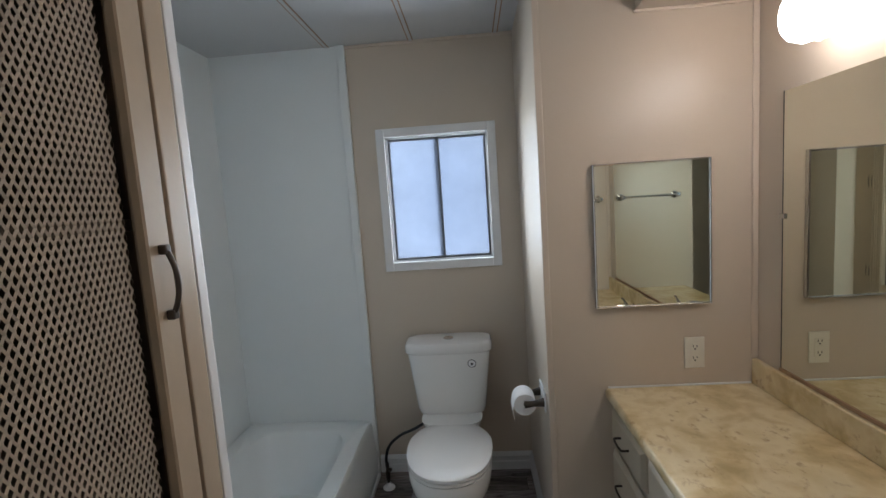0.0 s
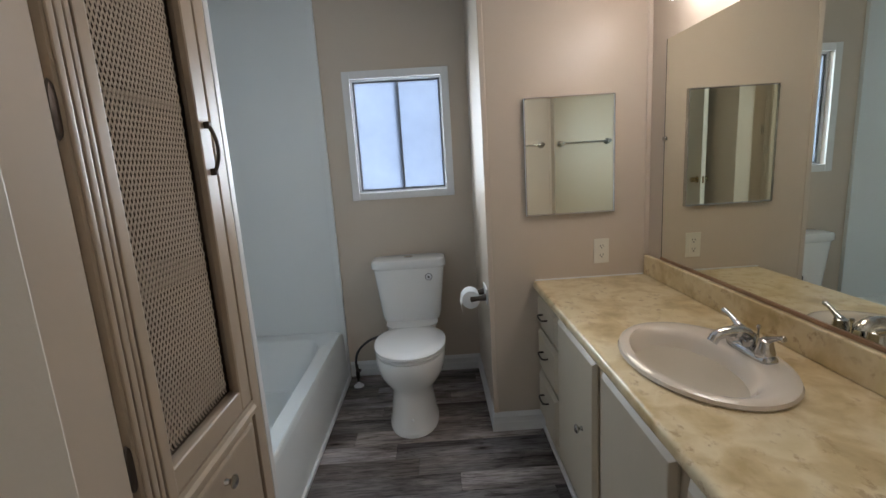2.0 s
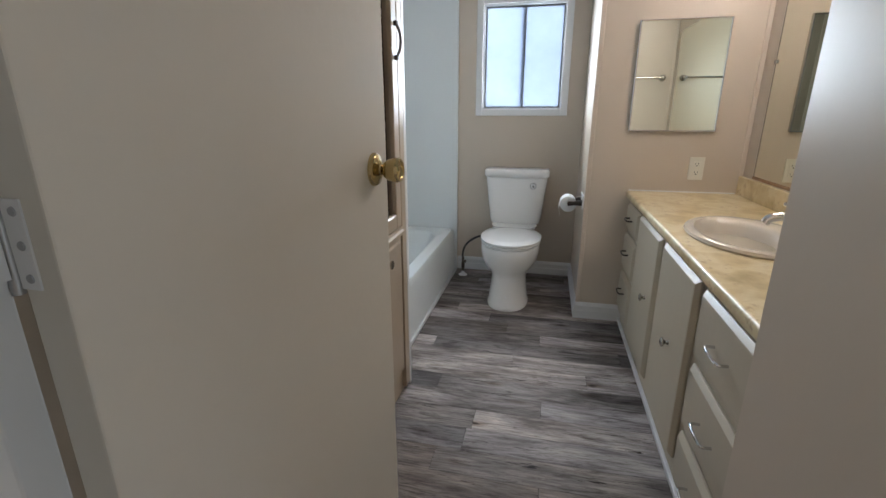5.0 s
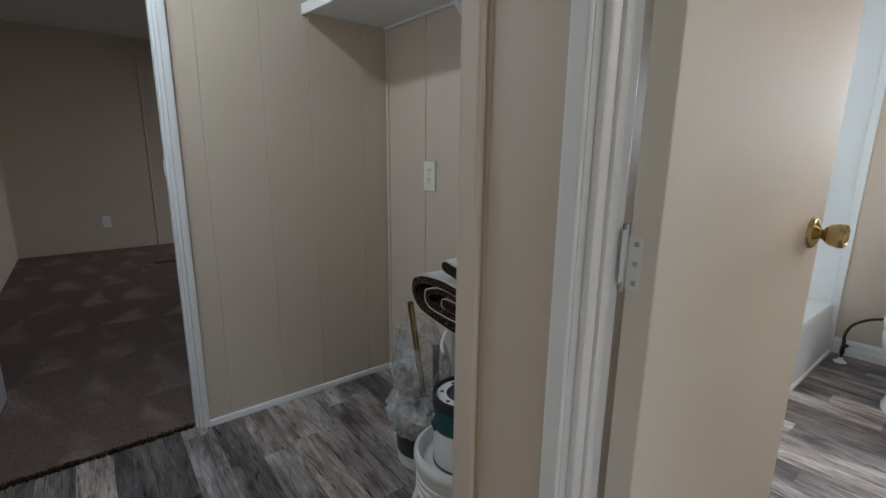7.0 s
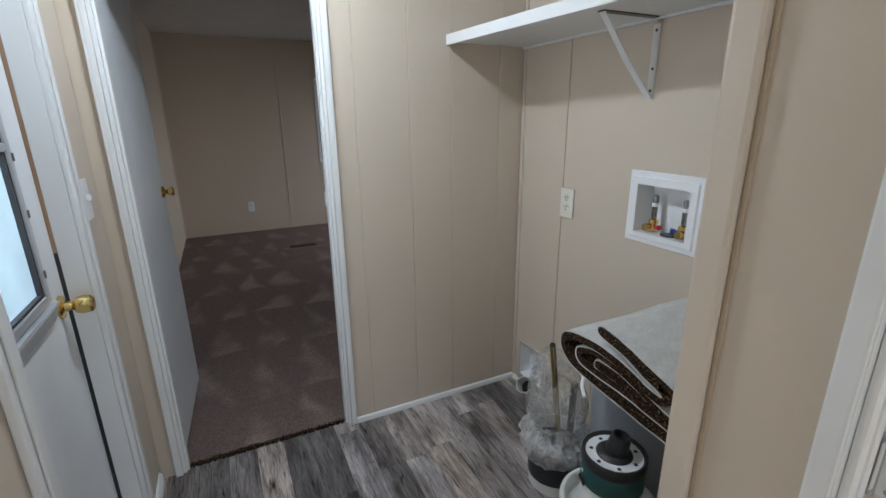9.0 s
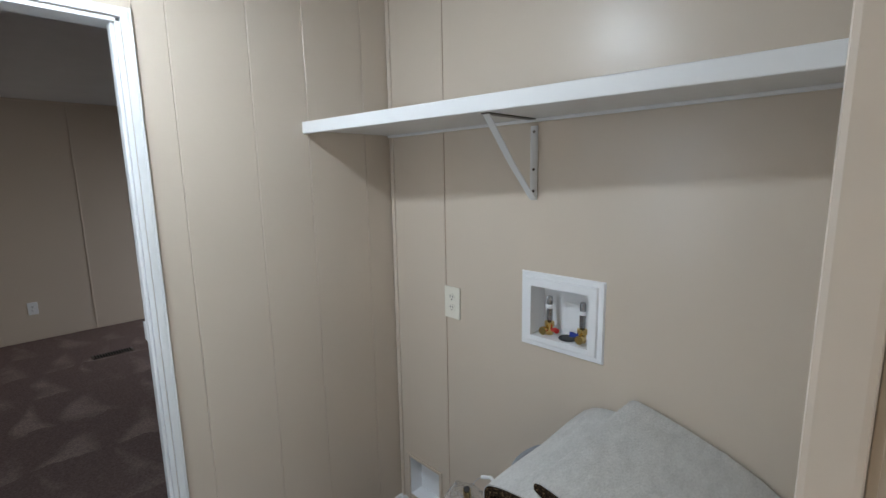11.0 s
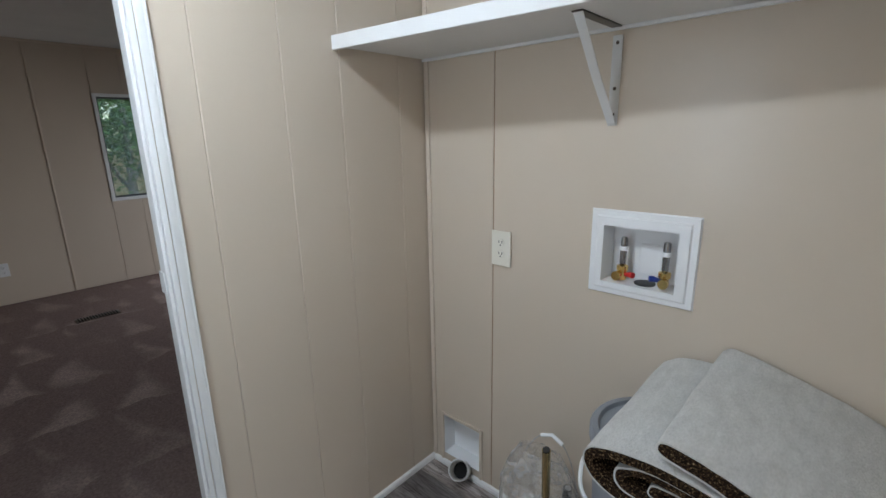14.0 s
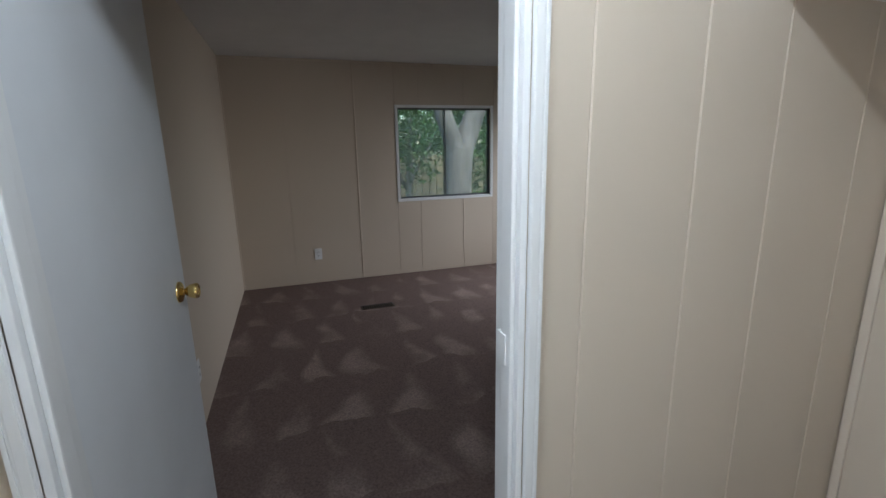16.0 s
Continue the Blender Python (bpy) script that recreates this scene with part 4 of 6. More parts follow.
for s in (-1, 1):
    y = SY + s * 0.052
    h = put(part("handle", lathe([(0.024, 0), (0.024, 0.008), (0.018, 0.03), (0.017, 0.042), (0.010, 0.047), (0, 0.047)], 24, pose(FX, y, FZ + 0.012)), CHROME, smooth=True), fc)
    put(part("lever", tube(smooth_path([(FX, y, FZ + 0.052), (FX, y + s * 0.02, FZ + 0.064), (FX - 0.003, y + s * 0.048, FZ + 0.078), (FX - 0.005, y + s * 0.066, FZ + 0.082)], 4), [0.012, 0.011, 0.010, 0.009, 0.008, 0.007, 0.0065, 0.006, 0.006, 0.007, 0.0075, 0.008, 0.006], 10), CHROME, smooth=True), h)

# ---- mirrors ----
mir = thing("wall_mirror_large", "large frameless wall mirror over the vanity", "mirror", (X_MIR, 0.9, 0.86))
put(part("mirror_glass", box(X_MIR - 0.006, X_MIR - 0.0005, 0.145, 1.628, 0.862, 1.752, 0.001, 1), MIRROR), mir)
put(part("edge", box(X_MIR - 0.0062, X_MIR - 0.0004, 1.6282, 1.632, 0.862, 1.752), BLACK), mir)
put(part("channel", box(X_MIR - 0.010, X_MIR - 0.0003, 0.14, 1.635, 0.850, 0.8615, 0.001, 1), RAW_WOOD, label="thin brown channel under the mirror"), mir)
put(part("clip", box(X_MIR - 0.011, X_MIR - 0.0003, 1.615, 1.640, 1.355, 1.372, 0.002), CHROME), mir)
put(part("clip", box(X_MIR - 0.011, X_MIR - 0.0003, 1.125, 1.160, 1.742, 1.762, 0.002), BUCKET_WHITE), mir)

med = thing("medicine_cabinet", "mirrored medicine cabinet with a thin chrome frame", "medicine cabinet", (0.6, Y_JUT, 1.06))
a0, a1, b0, b1 = 0.398, 0.800, 1.060, 1.574
put(part("body", box(a0 + 0.004, a1 - 0.004, Y_JUT - 0.010, Y_JUT - 0.0005, b0 + 0.004, b1 - 0.004), STEEL), med)
put(part("mirror_door", box(a0 + 0.006, a1 - 0.006, Y_JUT - 0.017, Y_JUT - 0.0105, b0 + 0.006, b1 - 0.006), MIRROR), med)
fb = bmesh.new()
for q in ((a0, a0 + 0.007, b0, b1), (a1 - 0.007, a1, b0, b1), (a0 + 0.007, a1 - 0.007, b0, b0 + 0.007), (a0 + 0.007, a1 - 0.007, b1 - 0.007, b1)):
    box(q[0], q[1], Y_JUT - 0.0215, Y_JUT - 0.0008, q[2], q[3], 0.002, 1, bm=fb)
put(part("chrome_frame", fb, CHROME), med)


# ---- outlets and switches ----
def outlet(label, m, w=0.070, h=0.115, mat=PLATE, kind_="duplex", group="outlets"):
    o = thing("wall_outlet" if kind_ != "switch" else "light_switch", label, "outlet" if kind_ != "switch" else "switch", group=group)
    part("plate", box(-w / 2, w / 2, -0.006, 0, -h / 2, h / 2, 0.0025), mat, o)
    if kind_ == "switch":
        part("toggle", box(-0.006, 0.006, -0.018, -0.005, -0.004, 0.014, 0.002), mat, o)
    elif kind_ == "rectangular":
        ins = part("insert", box(-0.0170, 0.0170, -0.0085, -0.0055, -0.034, 0.034, 0.0015), mat, o)
        for z in (-0.021, 0.021):
            for x in (-0.0065, 0.0065):
                part("slot", box(x - 0.0012, x + 0.0012, -0.0092, -0.0080, z, z + 0.008), BLACK, ins)
            part("slot", box(-0.0025, 0.0025, -0.0092, -0.0080, z - 0.009, z - 0.004), BLACK, ins)
        for z in (-0.005, 0.005):
            part("button", box(-0.007, 0.007, -0.0096, -0.0080, z - 0.003, z + 0.003, 0.0008, 1), mat, ins)
    else:
        for z in (-0.021, 0.021):
            s = part("socket", lathe([(0.0165, 0), (0.0165, 0.0025), (0.015, 0.003), (0, 0.003)], 20, pose(0, -0.0055, z, 90)), mat, o, smooth=True)
            for x in (-0.0065, 0.0065):
                part("slot", box(x - 0.0013, x + 0.0013, -0.0092, -0.0070, z + 0.000, z + 0.009), BLACK, s)
            part("slot", box(-0.0025, 0.0025, -0.0092, -0.0070, z - 0.010, z - 0.005), BLACK, s)
    o.matrix_world = m
    return o


outlet("ivory rectangular outlet on the wall above the counter", pose(0.745, Y_JUT - 0.0003, 0.878), kind_="rectangular")
outlet("ivory duplex outlet on the alcove wall", pose(-1.715, Y_LAU - 0.0063, 1.080), 0.082, 0.130)
outlet("white outlet low on the bedroom end wall", pose(X_BED + 0.0065, -0.905, 0.345, 0, 0, 90), 0.078, 0.125, PLATE_WHITE)
outlet("white outlet low on the bedroom side wall", pose(-3.95, Y_BED + 0.0003, 0.33, 0, 0, 180), 0.075, 0.12, PLATE_WHITE)
outlet("white light switch beside the back door", pose(-1.925, Y_HALL + 0.0003, 1.215, 0, 0, 180), 0.08, 0.128, PLATE_WHITE, "switch", "switches")

# ---- towel bar on the vanity end wall ----
tb = thing("towel_bar", "chrome towel bar on the end wall of the vanity", "towel bar", (0.72, Y_END, 1.42))
for x in (0.50, 0.88):
    put(part("bracket", lathe([(0.026, 0), (0.026, 0.006), (0.012, 0.012), (0.012, 0.055), (0.016, 0.06), (0.016, 0.075), (0, 0.077)], 20, pose(x, Y_END + 0.0005, 1.42, -90)), CHROME, smooth=True), tb)
put(part("bar", tube([(0.50, Y_END + 0.06, 1.42), (0.88, Y_END + 0.06, 1.42)], 0.008), CHROME, smooth=True), tb)

# ---- vanity light ----
vl = thing("vanity_light", "chrome bar light with four lit white glass shades", "wall lamp", (X_MIR, 1.08, 2.03))
put(part("bar", box(X_MIR - 0.022, X_MIR - 0.0005, 0.73, 1.44, 1.995, 2.050, 0.006, 3), CHROME), vl)
for y in (1.39, 1.185, 0.98, 0.775):
    put(part("arm", tube(smooth_path([(X_MIR - 0.02, y, 2.03), (X_MIR - 0.06, y, 2.035), (X_MIR - 0.09, y, 2.01), (X_MIR - 0.095, y, 1.975)], 4), 0.009), CHROME, smooth=True), vl)
    put(part("cap", lathe([(0.022, 0), (0.028, 0.012), (0.02, 0.025), (0, 0.03)], 18, pose(X_MIR - 0.095, y, 1.962)), CHROME, smooth=True), vl)
    prof = [(0.026, 0.062), (0.040, 0.060), (0.058, 0.050), (0.068, 0.034), (0.0715, 0.012), (0.0715, -0.012), (0.067, -0.030), (0.058, -0.044), (0.050, -0.054), (0.034, -0.061), (0.0, -0.063)]
    gb = lathe(prof, 40, pose(X_MIR - 0.095, y, 1.898))
    for v in gb.verts:
        ang = math.atan2(v.co.y - y, v.co.x - (X_MIR - 0.095))
        low = min(1.0, max(0.0, (1.898 - v.co.z) / 0.045))
        v.co.z += 0.006 * low * math.cos(6 * ang)
    put(part("globe", gb, BULB, smooth=True), vl)
put(part("pull_cord", tube([(X_MIR - 0.012, 1.145, 2.0), (X_MIR - 0.012, 1.145, 1.765)], 0.002, 6), PLATE_WHITE), vl)


# ---- linen cabinet with expanded-metal door ----
def linen_cabinet():
    fx, y0, y1 = -0.545, 0.252, 0.8995
    c = thing("linen_cabinet", "tan built-in linen cabinet with an expanded-metal door", "cabinet", (-0.8, 0.6, 0))

    def add(name, bm, mat, to=c, label="", smooth=False):
        return put(part(name, bm, mat, label=label, smooth=smooth), to)

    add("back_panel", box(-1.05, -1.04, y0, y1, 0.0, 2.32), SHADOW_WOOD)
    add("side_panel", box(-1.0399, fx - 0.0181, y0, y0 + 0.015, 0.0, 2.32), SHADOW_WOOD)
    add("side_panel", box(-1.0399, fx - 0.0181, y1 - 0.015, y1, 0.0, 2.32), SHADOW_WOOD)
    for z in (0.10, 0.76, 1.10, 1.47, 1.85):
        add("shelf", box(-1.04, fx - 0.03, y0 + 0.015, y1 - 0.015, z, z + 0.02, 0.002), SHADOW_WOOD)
    fr = bmesh.new()
    for q in ((y0, 0.462, 0, 2.325), (0.802, 0.889, 0, 2.325), (0.462, 0.802, 0, 0.13), (0.462, 0.802, 0.70, 0.782), (0.462, 0.802, 2.15, 2.325)):
        box(fx - 0.018, fx, q[0], q[1], q[2], q[3], bm=fr)
    add("face_frame", fr, LINEN)
    add("edge_strip", box(fx, fx + 0.019, 0.841, 0.889, 0.02, 2.32, 0.003), LINEN)
    add("hinge_strip", box(fx, fx + 0.010, 0.3605, 0.384, 0.02, 2.32, 0.002), LINEN)
    for a in (0.3905, 0.409, 0.4265):
        add("lower_bead", box(fx, fx + 0.016, a - 0.0075, a + 0.0075, 0.02, 0.699, 0.004), LINEN)
    ledge = [(0, 0.701), (0.024, 0.701), (0.028, 0.706), (0.028, 0.716), (0.022, 0.724), (0.020, 0.735), (0, 0.735)]
    add("ledge_moulding", loft([[Vector((fx + dx, y, z)) for dx, z in ledge] for y in (0.372, 0.838)]), LINEN)

    def door(z0, z1, meshed):
        d0, d1, x0, x1 = (0.398 if meshed else 0.437), 0.832, fx + 0.001, fx + 0.020
        d = bmesh.new()
        if meshed:
            m0, m1, mz0, mz1 = 0.482, 0.779, z0 + 0.054, z1 - 0.065
            for a, b, lo, hi in ((d0, m0, z0, z1), (m1, d1, z0, z1), (m0, m1, z0, mz0), (m0, m1, mz1, z1)):
                box(x0, x1, a, b, lo, hi, 0.003, 1, bm=d)
            ob = add("mesh_door", d, LINEN)
            gr = bmesh.new()
            for a, w in ((0.4065, 0.006), (0.4235, 0.007), (0.4390, 0.005), (0.4640, 0.014)):
                box(x1, x1 + 0.006, a - w, a + w, z0 + 0.004, z1 - 0.004, 0.0035, 2, bm=gr)
            add("moulding_bead", gr, LINEN, ob)
            e = bmesh.new()
            cw, ch, w, th = 0.0112, 0.0235, 0.0030, 0.0020
            cols, rows_ = int((m1 - m0) / cw) + 1, int((mz1 - mz0) / ch) + 1
            xm = x0 - 0.016
            for i in range(cols):
                for j in range(rows_):
                    for half in (0, 1):
                        ya, za = m0 + (i + 0.5 * half) * cw, mz0 + (j + 0.5 * half) * ch
                        if ya + cw / 2 > m1 or za + ch > mz1 + 0.01:
                            continue
                        left = [(ya + cw / 2, za), (ya, za + ch * 0.42), (ya, za + ch * 0.58), (ya + cw / 2, za + ch)]
                        for (p, q), (p2, q2) in zip(left, left[1:]):
                            for s in (1, -1):
                                yy = lambda v: v if s == 1 else 2 * (ya + cw / 2) - v
                                vs = [e.verts.new((xm + (th if k in (1, 2) else 0) * s, yy(v) + o, u)) for k, (v, u, o) in enumerate(((p, q, -w / 2), (p, q, w / 2), (p2, q2, w / 2), (p2, q2, -w / 2)))]
                                e.faces.new(vs)
            add("expanded_mesh", e, MESH_PAINT, ob, "cream painted expanded-metal mesh")
            return ob
        rings = [[Vector((xx, a, b)) for a, b in ((d0 + i, z0 + i), (d1 - i, z0 + i), (d1 - i, z1 - i), (d0 + i, z1 - i))] for xx, i in ((x0, 0), (x1 - 0.006, 0), (x1 - 0.004, 0.006), (x1 - 0.004, 0.014), (x1, 0.020), (x1 + 0.001, 0.026))]
        return add("lower_door", loft(rings), LINEN)

    up = door(0.738, 2.21, True)
    lo = door(0.115, 0.698, False)
    pts = [(fx + 0.02, 0.806, 1.33), (fx + 0.030, 0.806, 1.335), (fx + 0.040, 0.806, 1.36), (fx + 0.043, 0.806, 1.385), (fx + 0.040, 0.806, 1.41), (fx + 0.030, 0.806, 1.435), (fx + 0.02, 0.806, 1.44)]
    add("pull", tube(smooth_path(pts, 4), 0.0045, 10), BRONZE, up, smooth=True)
    for z in (1.332, 1.438):
        add("pull_foot", box(fx + 0.02, fx + 0.034, 0.799, 0.813, z - 0.008, z + 0.008, 0.003), BRONZE, up)
    knob("knob", fx + 0.021, 0.645, 0.640, (1, 0, 0), NICKEL, lo)
    for z in (1.425, 0.86):
        for y in (0.357, 0.392):
            add("hinge", lathe([(0.012, 0), (0.011, 0.004), (0.004, 0.006), (0, 0.006)], 14, Matrix.Translation((fx + 0.002 if y < 0.37 else fx + 0.012, y, z)) @ Matrix.Diagonal((1, 0.8, 3.6, 1)) @ pose(0, 0, 0, 0, 90)), BRONZE, up if y > 0.37 else c, smooth=True)
    return c


linen_cabinet()

# ---- doors and casings ----


def door_casing(name, axis, face, out, a0, a1, top, width=0.055, thick=0.014, mat=TRIM, label="white painted door casing", jamb=None, lap=None):
    """Moulded casing round a doorway on one side of a wall, with its jambs."""
    c = thing(name, label, "door casing", kind="structure")

    def bx(u0, u1, v0, v1, z0, z1, bevel):
        lo, hi = sorted((face + out * v0, face + out * v1))
        return box(lo, hi, u0, u1, z0, z1, bevel) if axis == "x" else box(u0, u1, lo, hi, z0, z1, bevel)

    for s, a in ((-1, a0), (1, a1)):
        if lap:
            u = sorted((a - s * lap, a + s * width))
            put(part("side_casing", bx(u[0], u[1], 0.0012, thick, 0, top + width, 0.0035), mat if s < 0 else WALL), c)
            continue
        u = sorted((a, a + s * width))
        put(part("side_casing", bx(u[0], u[1], 0.0004, thick * 0.8, 0, top + width, 0.003), mat), c)
        for k0, k1 in ((0.03, 0.60), (0.74, 0.99)):
            u = sorted((a + s * width * k0, a + s * width * k1))
            put(part("bead", bx(u[0], u[1], thick * 0.8, thick, 0.002, top + width * k1, 0.0013), mat), c)
    put(part("head_casing", bx(a0, a1, 0.0004, thick * 0.6, top, top + width, 0.003), mat), c)
    if jamb:
        depth, jm = jamb
        for s, a in ((1, a0), (-1, a1)):
            u = sorted((a + s * 0.0005, a + s * 0.014))
            jm = WALL if lap and s < 0 else jamb[1]
            put(part("jamb", bx(u[0], u[1], -depth + 0.0005, 0.001, 0, top, 0.002), jm), c)
            u = sorted((a + s * 0.014, a + s * 0.024))
            for d0, d1 in ((0.42, 0.62), (0.12, 0.34)) if lap else ((0.12, 0.55),):
                put(part("door_stop", bx(u[0], u[1], -depth * d1, -depth * d0, 0, top - 0.014, 0.004), jm), c)
        put(part("head_jamb", bx(a0, a1, -depth + 0.0005, 0.001, top - 0.014, top - 0.0005, 0.002), jm), c)
    return c


def door_knob(x, y, z, s, mat, parent):
    """A round tulip knob with its rose, towards +y * s, in the door's own space."""
    m = pose(x, y, z, -90 * s)
    put_local = part("rose", lathe([(0.0290, 0), (0.0290, 0.003), (0.0265, 0.007), (0.0245, 0.008), (0.016, 0.011), (0.012, 0.013)], 32, m), mat, parent, smooth=True)
    part("knob", lathe([(0.0105, 0.010), (0.0085, 0.015), (0.0105, 0.019), (0.0135, 0.021), (0.018, 0.027), (0.0212, 0.040), (0.0212, 0.045), (0.0195, 0.049), (0.0160, 0.050), (0.0135, 0.0475), (0.0095, 0.0465), (0.0060, 0.0480), (0.0, 0.0485)], 28, m), mat, parent, smooth=True)
    return put_local


def flush_door(name, label, wide, high, m, mat, knob_mat, knob_x, knob_z, sides=(1, -1), hinge_z=(0.25, 1.06, 1.80), thick=0.035, hinge_mat=STEEL, hinge_side=-1):
    """A flush door in local x from its hinge, thick in y from -thick to 0."""
    d = thing(name, label, "door", kind="structure")
    part("leaf", box(0, wide, -thick, 0, 0.012, high, 0.002), mat, d)
    for s in sides:
        door_knob(knob_x, 0.0 if s > 0 else -thick, knob_z, s, knob_mat, d)
    part("latch", box(wide - 0.001, wide + 0.0015, -thick * 0.7, -thick * 0.3, knob_z - 0.028, knob_z + 0.028), knob_mat, d)
    for z in hinge_z:
        y = 0.004 if hinge_side > 0 else -thick - 0.004
        h = part("hinge", tube([(-0.002, y, z - 0.040), (-0.002, y, z + 0.040)], 0.0042, 10), hinge_mat, d, smooth=True)
        part("hinge_leaf", box(-0.0016, -0.0001, -thick, -thick + 0.017, z - 0.036, z + 0.026), TRIM, h)
        part("hinge_leaf", box(-0.014, -0.006, -thick - 0.0018, -thick - 0.0006, z - 0.028, z + 0.034), TRIM, h)
        for zz in (-0.028, -0.005, 0.018):
            part("screw", lathe([(0.0035, 0), (0.003, 0.001), (0, 0.0012)], 8, pose(-0.0016, -thick + 0.010, z + zz, 0, -90)), STEEL, h)
    d.matrix_world = m
    return d


# bathroom doorway and its door, swung into the room
door_casing("door_casing_1", "y", -0.65, -1, -0.359, 0.33, 2.04, 0.010, 0.009, TRIM, "white flat casing of the bathroom doorway with a moulded stop", (0.085, TRIM), 0.014)
flush_door("door_1", "off-white flush bathroom door standing open", 0.592, 2.02, pose(-0.303, -0.563, 0, 0, 0, 88.6) @ Matrix.Diagonal((1, -1, 1, 1)), DOOR, OLD_BRASS, 0.532, 1.058, hinge_z=(0.25, 1.075, 1.80))

# bedroom doorway and door, swung into the bedroom
door_casing("door_casing_2", "x", X_LAU + 0.002, 1, -1.50, -0.771, 2.04, 0.026, 0.014, TRIM, "white moulded casing of the bedroom doorway", (0.092, TRIM))
flush_door("door_2", "white flush bedroom door standing open", 0.665, 2.02, pose(-2.172, -1.492, 0.02, 0, 0, 177) @ Matrix.Diagonal((1, -1, 1, 1)), DOOR_WHITE, BRASS, 0.600, 1.090, hinge_z=(0.25, 0.98, 1.78))
structure("strike_plate", box(X_LAU - 0.06, X_LAU - 0.025, -0.7975, -0.7852, 1.085, 1.145, 0.001), TRIM, "small white painted strike plate in the bedroom jamb", "strike plate")

# back door with a narrow window
bd = thing("door_3", "white back door with a frosted window and brass knob", "door", kind="structure")
DY = -1.645
xa, xb = -1.768, -1.202
wa, wb, wz0, wz1 = -1.61, -1.31, 1.010, 1.80
leaf = bmesh.new()
for q in ((xa, wa, 0.02, 2.02), (wb, xb, 0.02, 2.02), (wa, wb, 0.02, wz0), (wa, wb, wz1, 2.02)):
    box(q[0], q[1], DY - 0.04, DY, q[2], q[3], bm=leaf)
part("leaf", leaf, DOOR_WHITE, bd)
wf = bmesh.new()
for q in ((wa - 0.016, wa + 0.008, wz0 - 0.016, wz1 + 0.016), (wb - 0.008, wb + 0.016, wz0 - 0.016, wz1 + 0.016), (wa + 0.008, wb - 0.008, wz0 - 0.016, wz0 + 0.008), (wa + 0.008, wb - 0.008, wz1 - 0.008, wz1 + 0.016), (wa + 0.008, wb - 0.008, 1.385, 1.405)):
    box(q[0], q[1], DY + 0.0005, DY + 0.014, q[2], q[3], 0.002, 1, bm=wf)
part("window_frame", wf, LIGHT_ALU, bd)
for z0, z1 in ((wz0 + 0.008, 1.385), (1.405, wz1 - 0.008)):
    gk = bmesh.new()
    for q in ((wa + 0.008, wa + 0.015, z0, z1), (wb - 0.015, wb - 0.008, z0, z1), (wa + 0.015, wb - 0.015, z0, z0 + 0.007), (wa + 0.015, wb - 0.015, z1 - 0.007, z1)):
        box(q[0], q[1], DY - 0.004, DY + 0.009, q[2], q[3], bm=gk)
    part("gasket", gk, BLACK, bd)
for z0, z1 in ((wz0, 1.39), (1.40, wz1)):
    pn = part("pane", box(wa, wb, DY - 0.008, DY - 0.005, z0, z1), FROST_DOOR, bd)
    pn.visible_shadow = False
flap = [(0.0005, wz0 - 0.017), (0.024, wz0 - 0.020), (0.026, wz0 - 0.026), (0.010, wz0 - 0.072), (0.0005, wz0 - 0.074)]
part("sill_flap", loft([[Vector((x, DY + dy, z)) for dy, z in flap] for x in (wa - 0.026, wb + 0.026)]), LIGHT_ALU, bd)
for zz in (1.06, 1.22, 1.36):
    part("clip", box(wa - 0.022, wa - 0.010, DY + 0.0005, DY + 0.016, zz, zz + 0.02, 0.002), ALU, bd)
ro = part("rose", lathe([(0.034, 0), (0.033, 0.006), (0.015, 0.012), (0.012, 0.03)], 24, pose(-1.715, DY, 0.945, -90)), BRASS, bd, smooth=True)
part("knob", lathe([(0.012, 0.028), (0.022, 0.038), (0.027, 0.052), (0.025, 0.072), (0.018, 0.078), (0, 0.078)], 24, pose(-1.715, DY, 0.945, -90)), BRASS, bd, smooth=True)
fr3 = thing("door_casing_3", "white jambs with a raw wood edge around the back door", "door casing", kind="structure")
for s, x in ((-1, -1.775), (1, -1.195)):
    u = sorted((x - s * 0.0005, x - s * 0.0065))
    part("wood_edge", box(u[0], u[1], DY - 0.045, DY + 0.010, 1.09, 2.02, 0.001, 1), RAW_WOOD, fr3)
    # Black strip stands in for the shaded gap beside the leaf, under the wood edge.
    part("gap_shade", box(u[0], u[1], DY - 0.045, DY + 0.010, 0, 1.089, 0.001, 1), BLACK, fr3, "black strip for the dark gap beside the door")
    part("jamb", box(u[0], u[1], DY + 0.0102, Y_HALL + 0.0005, 0, 2.02, 0.001, 1), TRIM, fr3)
    u = sorted((x - s * 0.004, x + s * 0.075))
    part("casing", box(u[0], u[1], Y_HALL + 0.0005, Y_HALL + 0.016, 0, 2.09, 0.004), TRIM, fr3)
    u = sorted((x + s * 0.02, x + s * 0.05))
    part("bead", box(u[0], u[1], Y_HALL + 0.016, Y_HALL + 0.022, 0.002, 2.06, 0.004), TRIM, fr3)
part("casing", box(-1.771, -1.199, Y_HALL + 0.0005, Y_HALL + 0.016, 2.03, 2.09, 0.004), TRIM, fr3)
part("threshold", box(-1.775, -1.195, Y_HALL - 0.12, Y_HALL + 0.02, 0.0005, 0.016, 0.004), STEEL, fr3)

# ---- laundry alcove ----
west = bpy.data.objects["wall_bedroom"]
panels(west, "x", X_LAU - 0.0035, 1, (-0.744, -0.655, -0.414, -0.211, 0.045, Y_LAU), 0.005, H_CEIL + 0.005, WALL, 0.0005, 0.006, 0.0024)
back = bpy.data.objects["wall_alcove_back"]


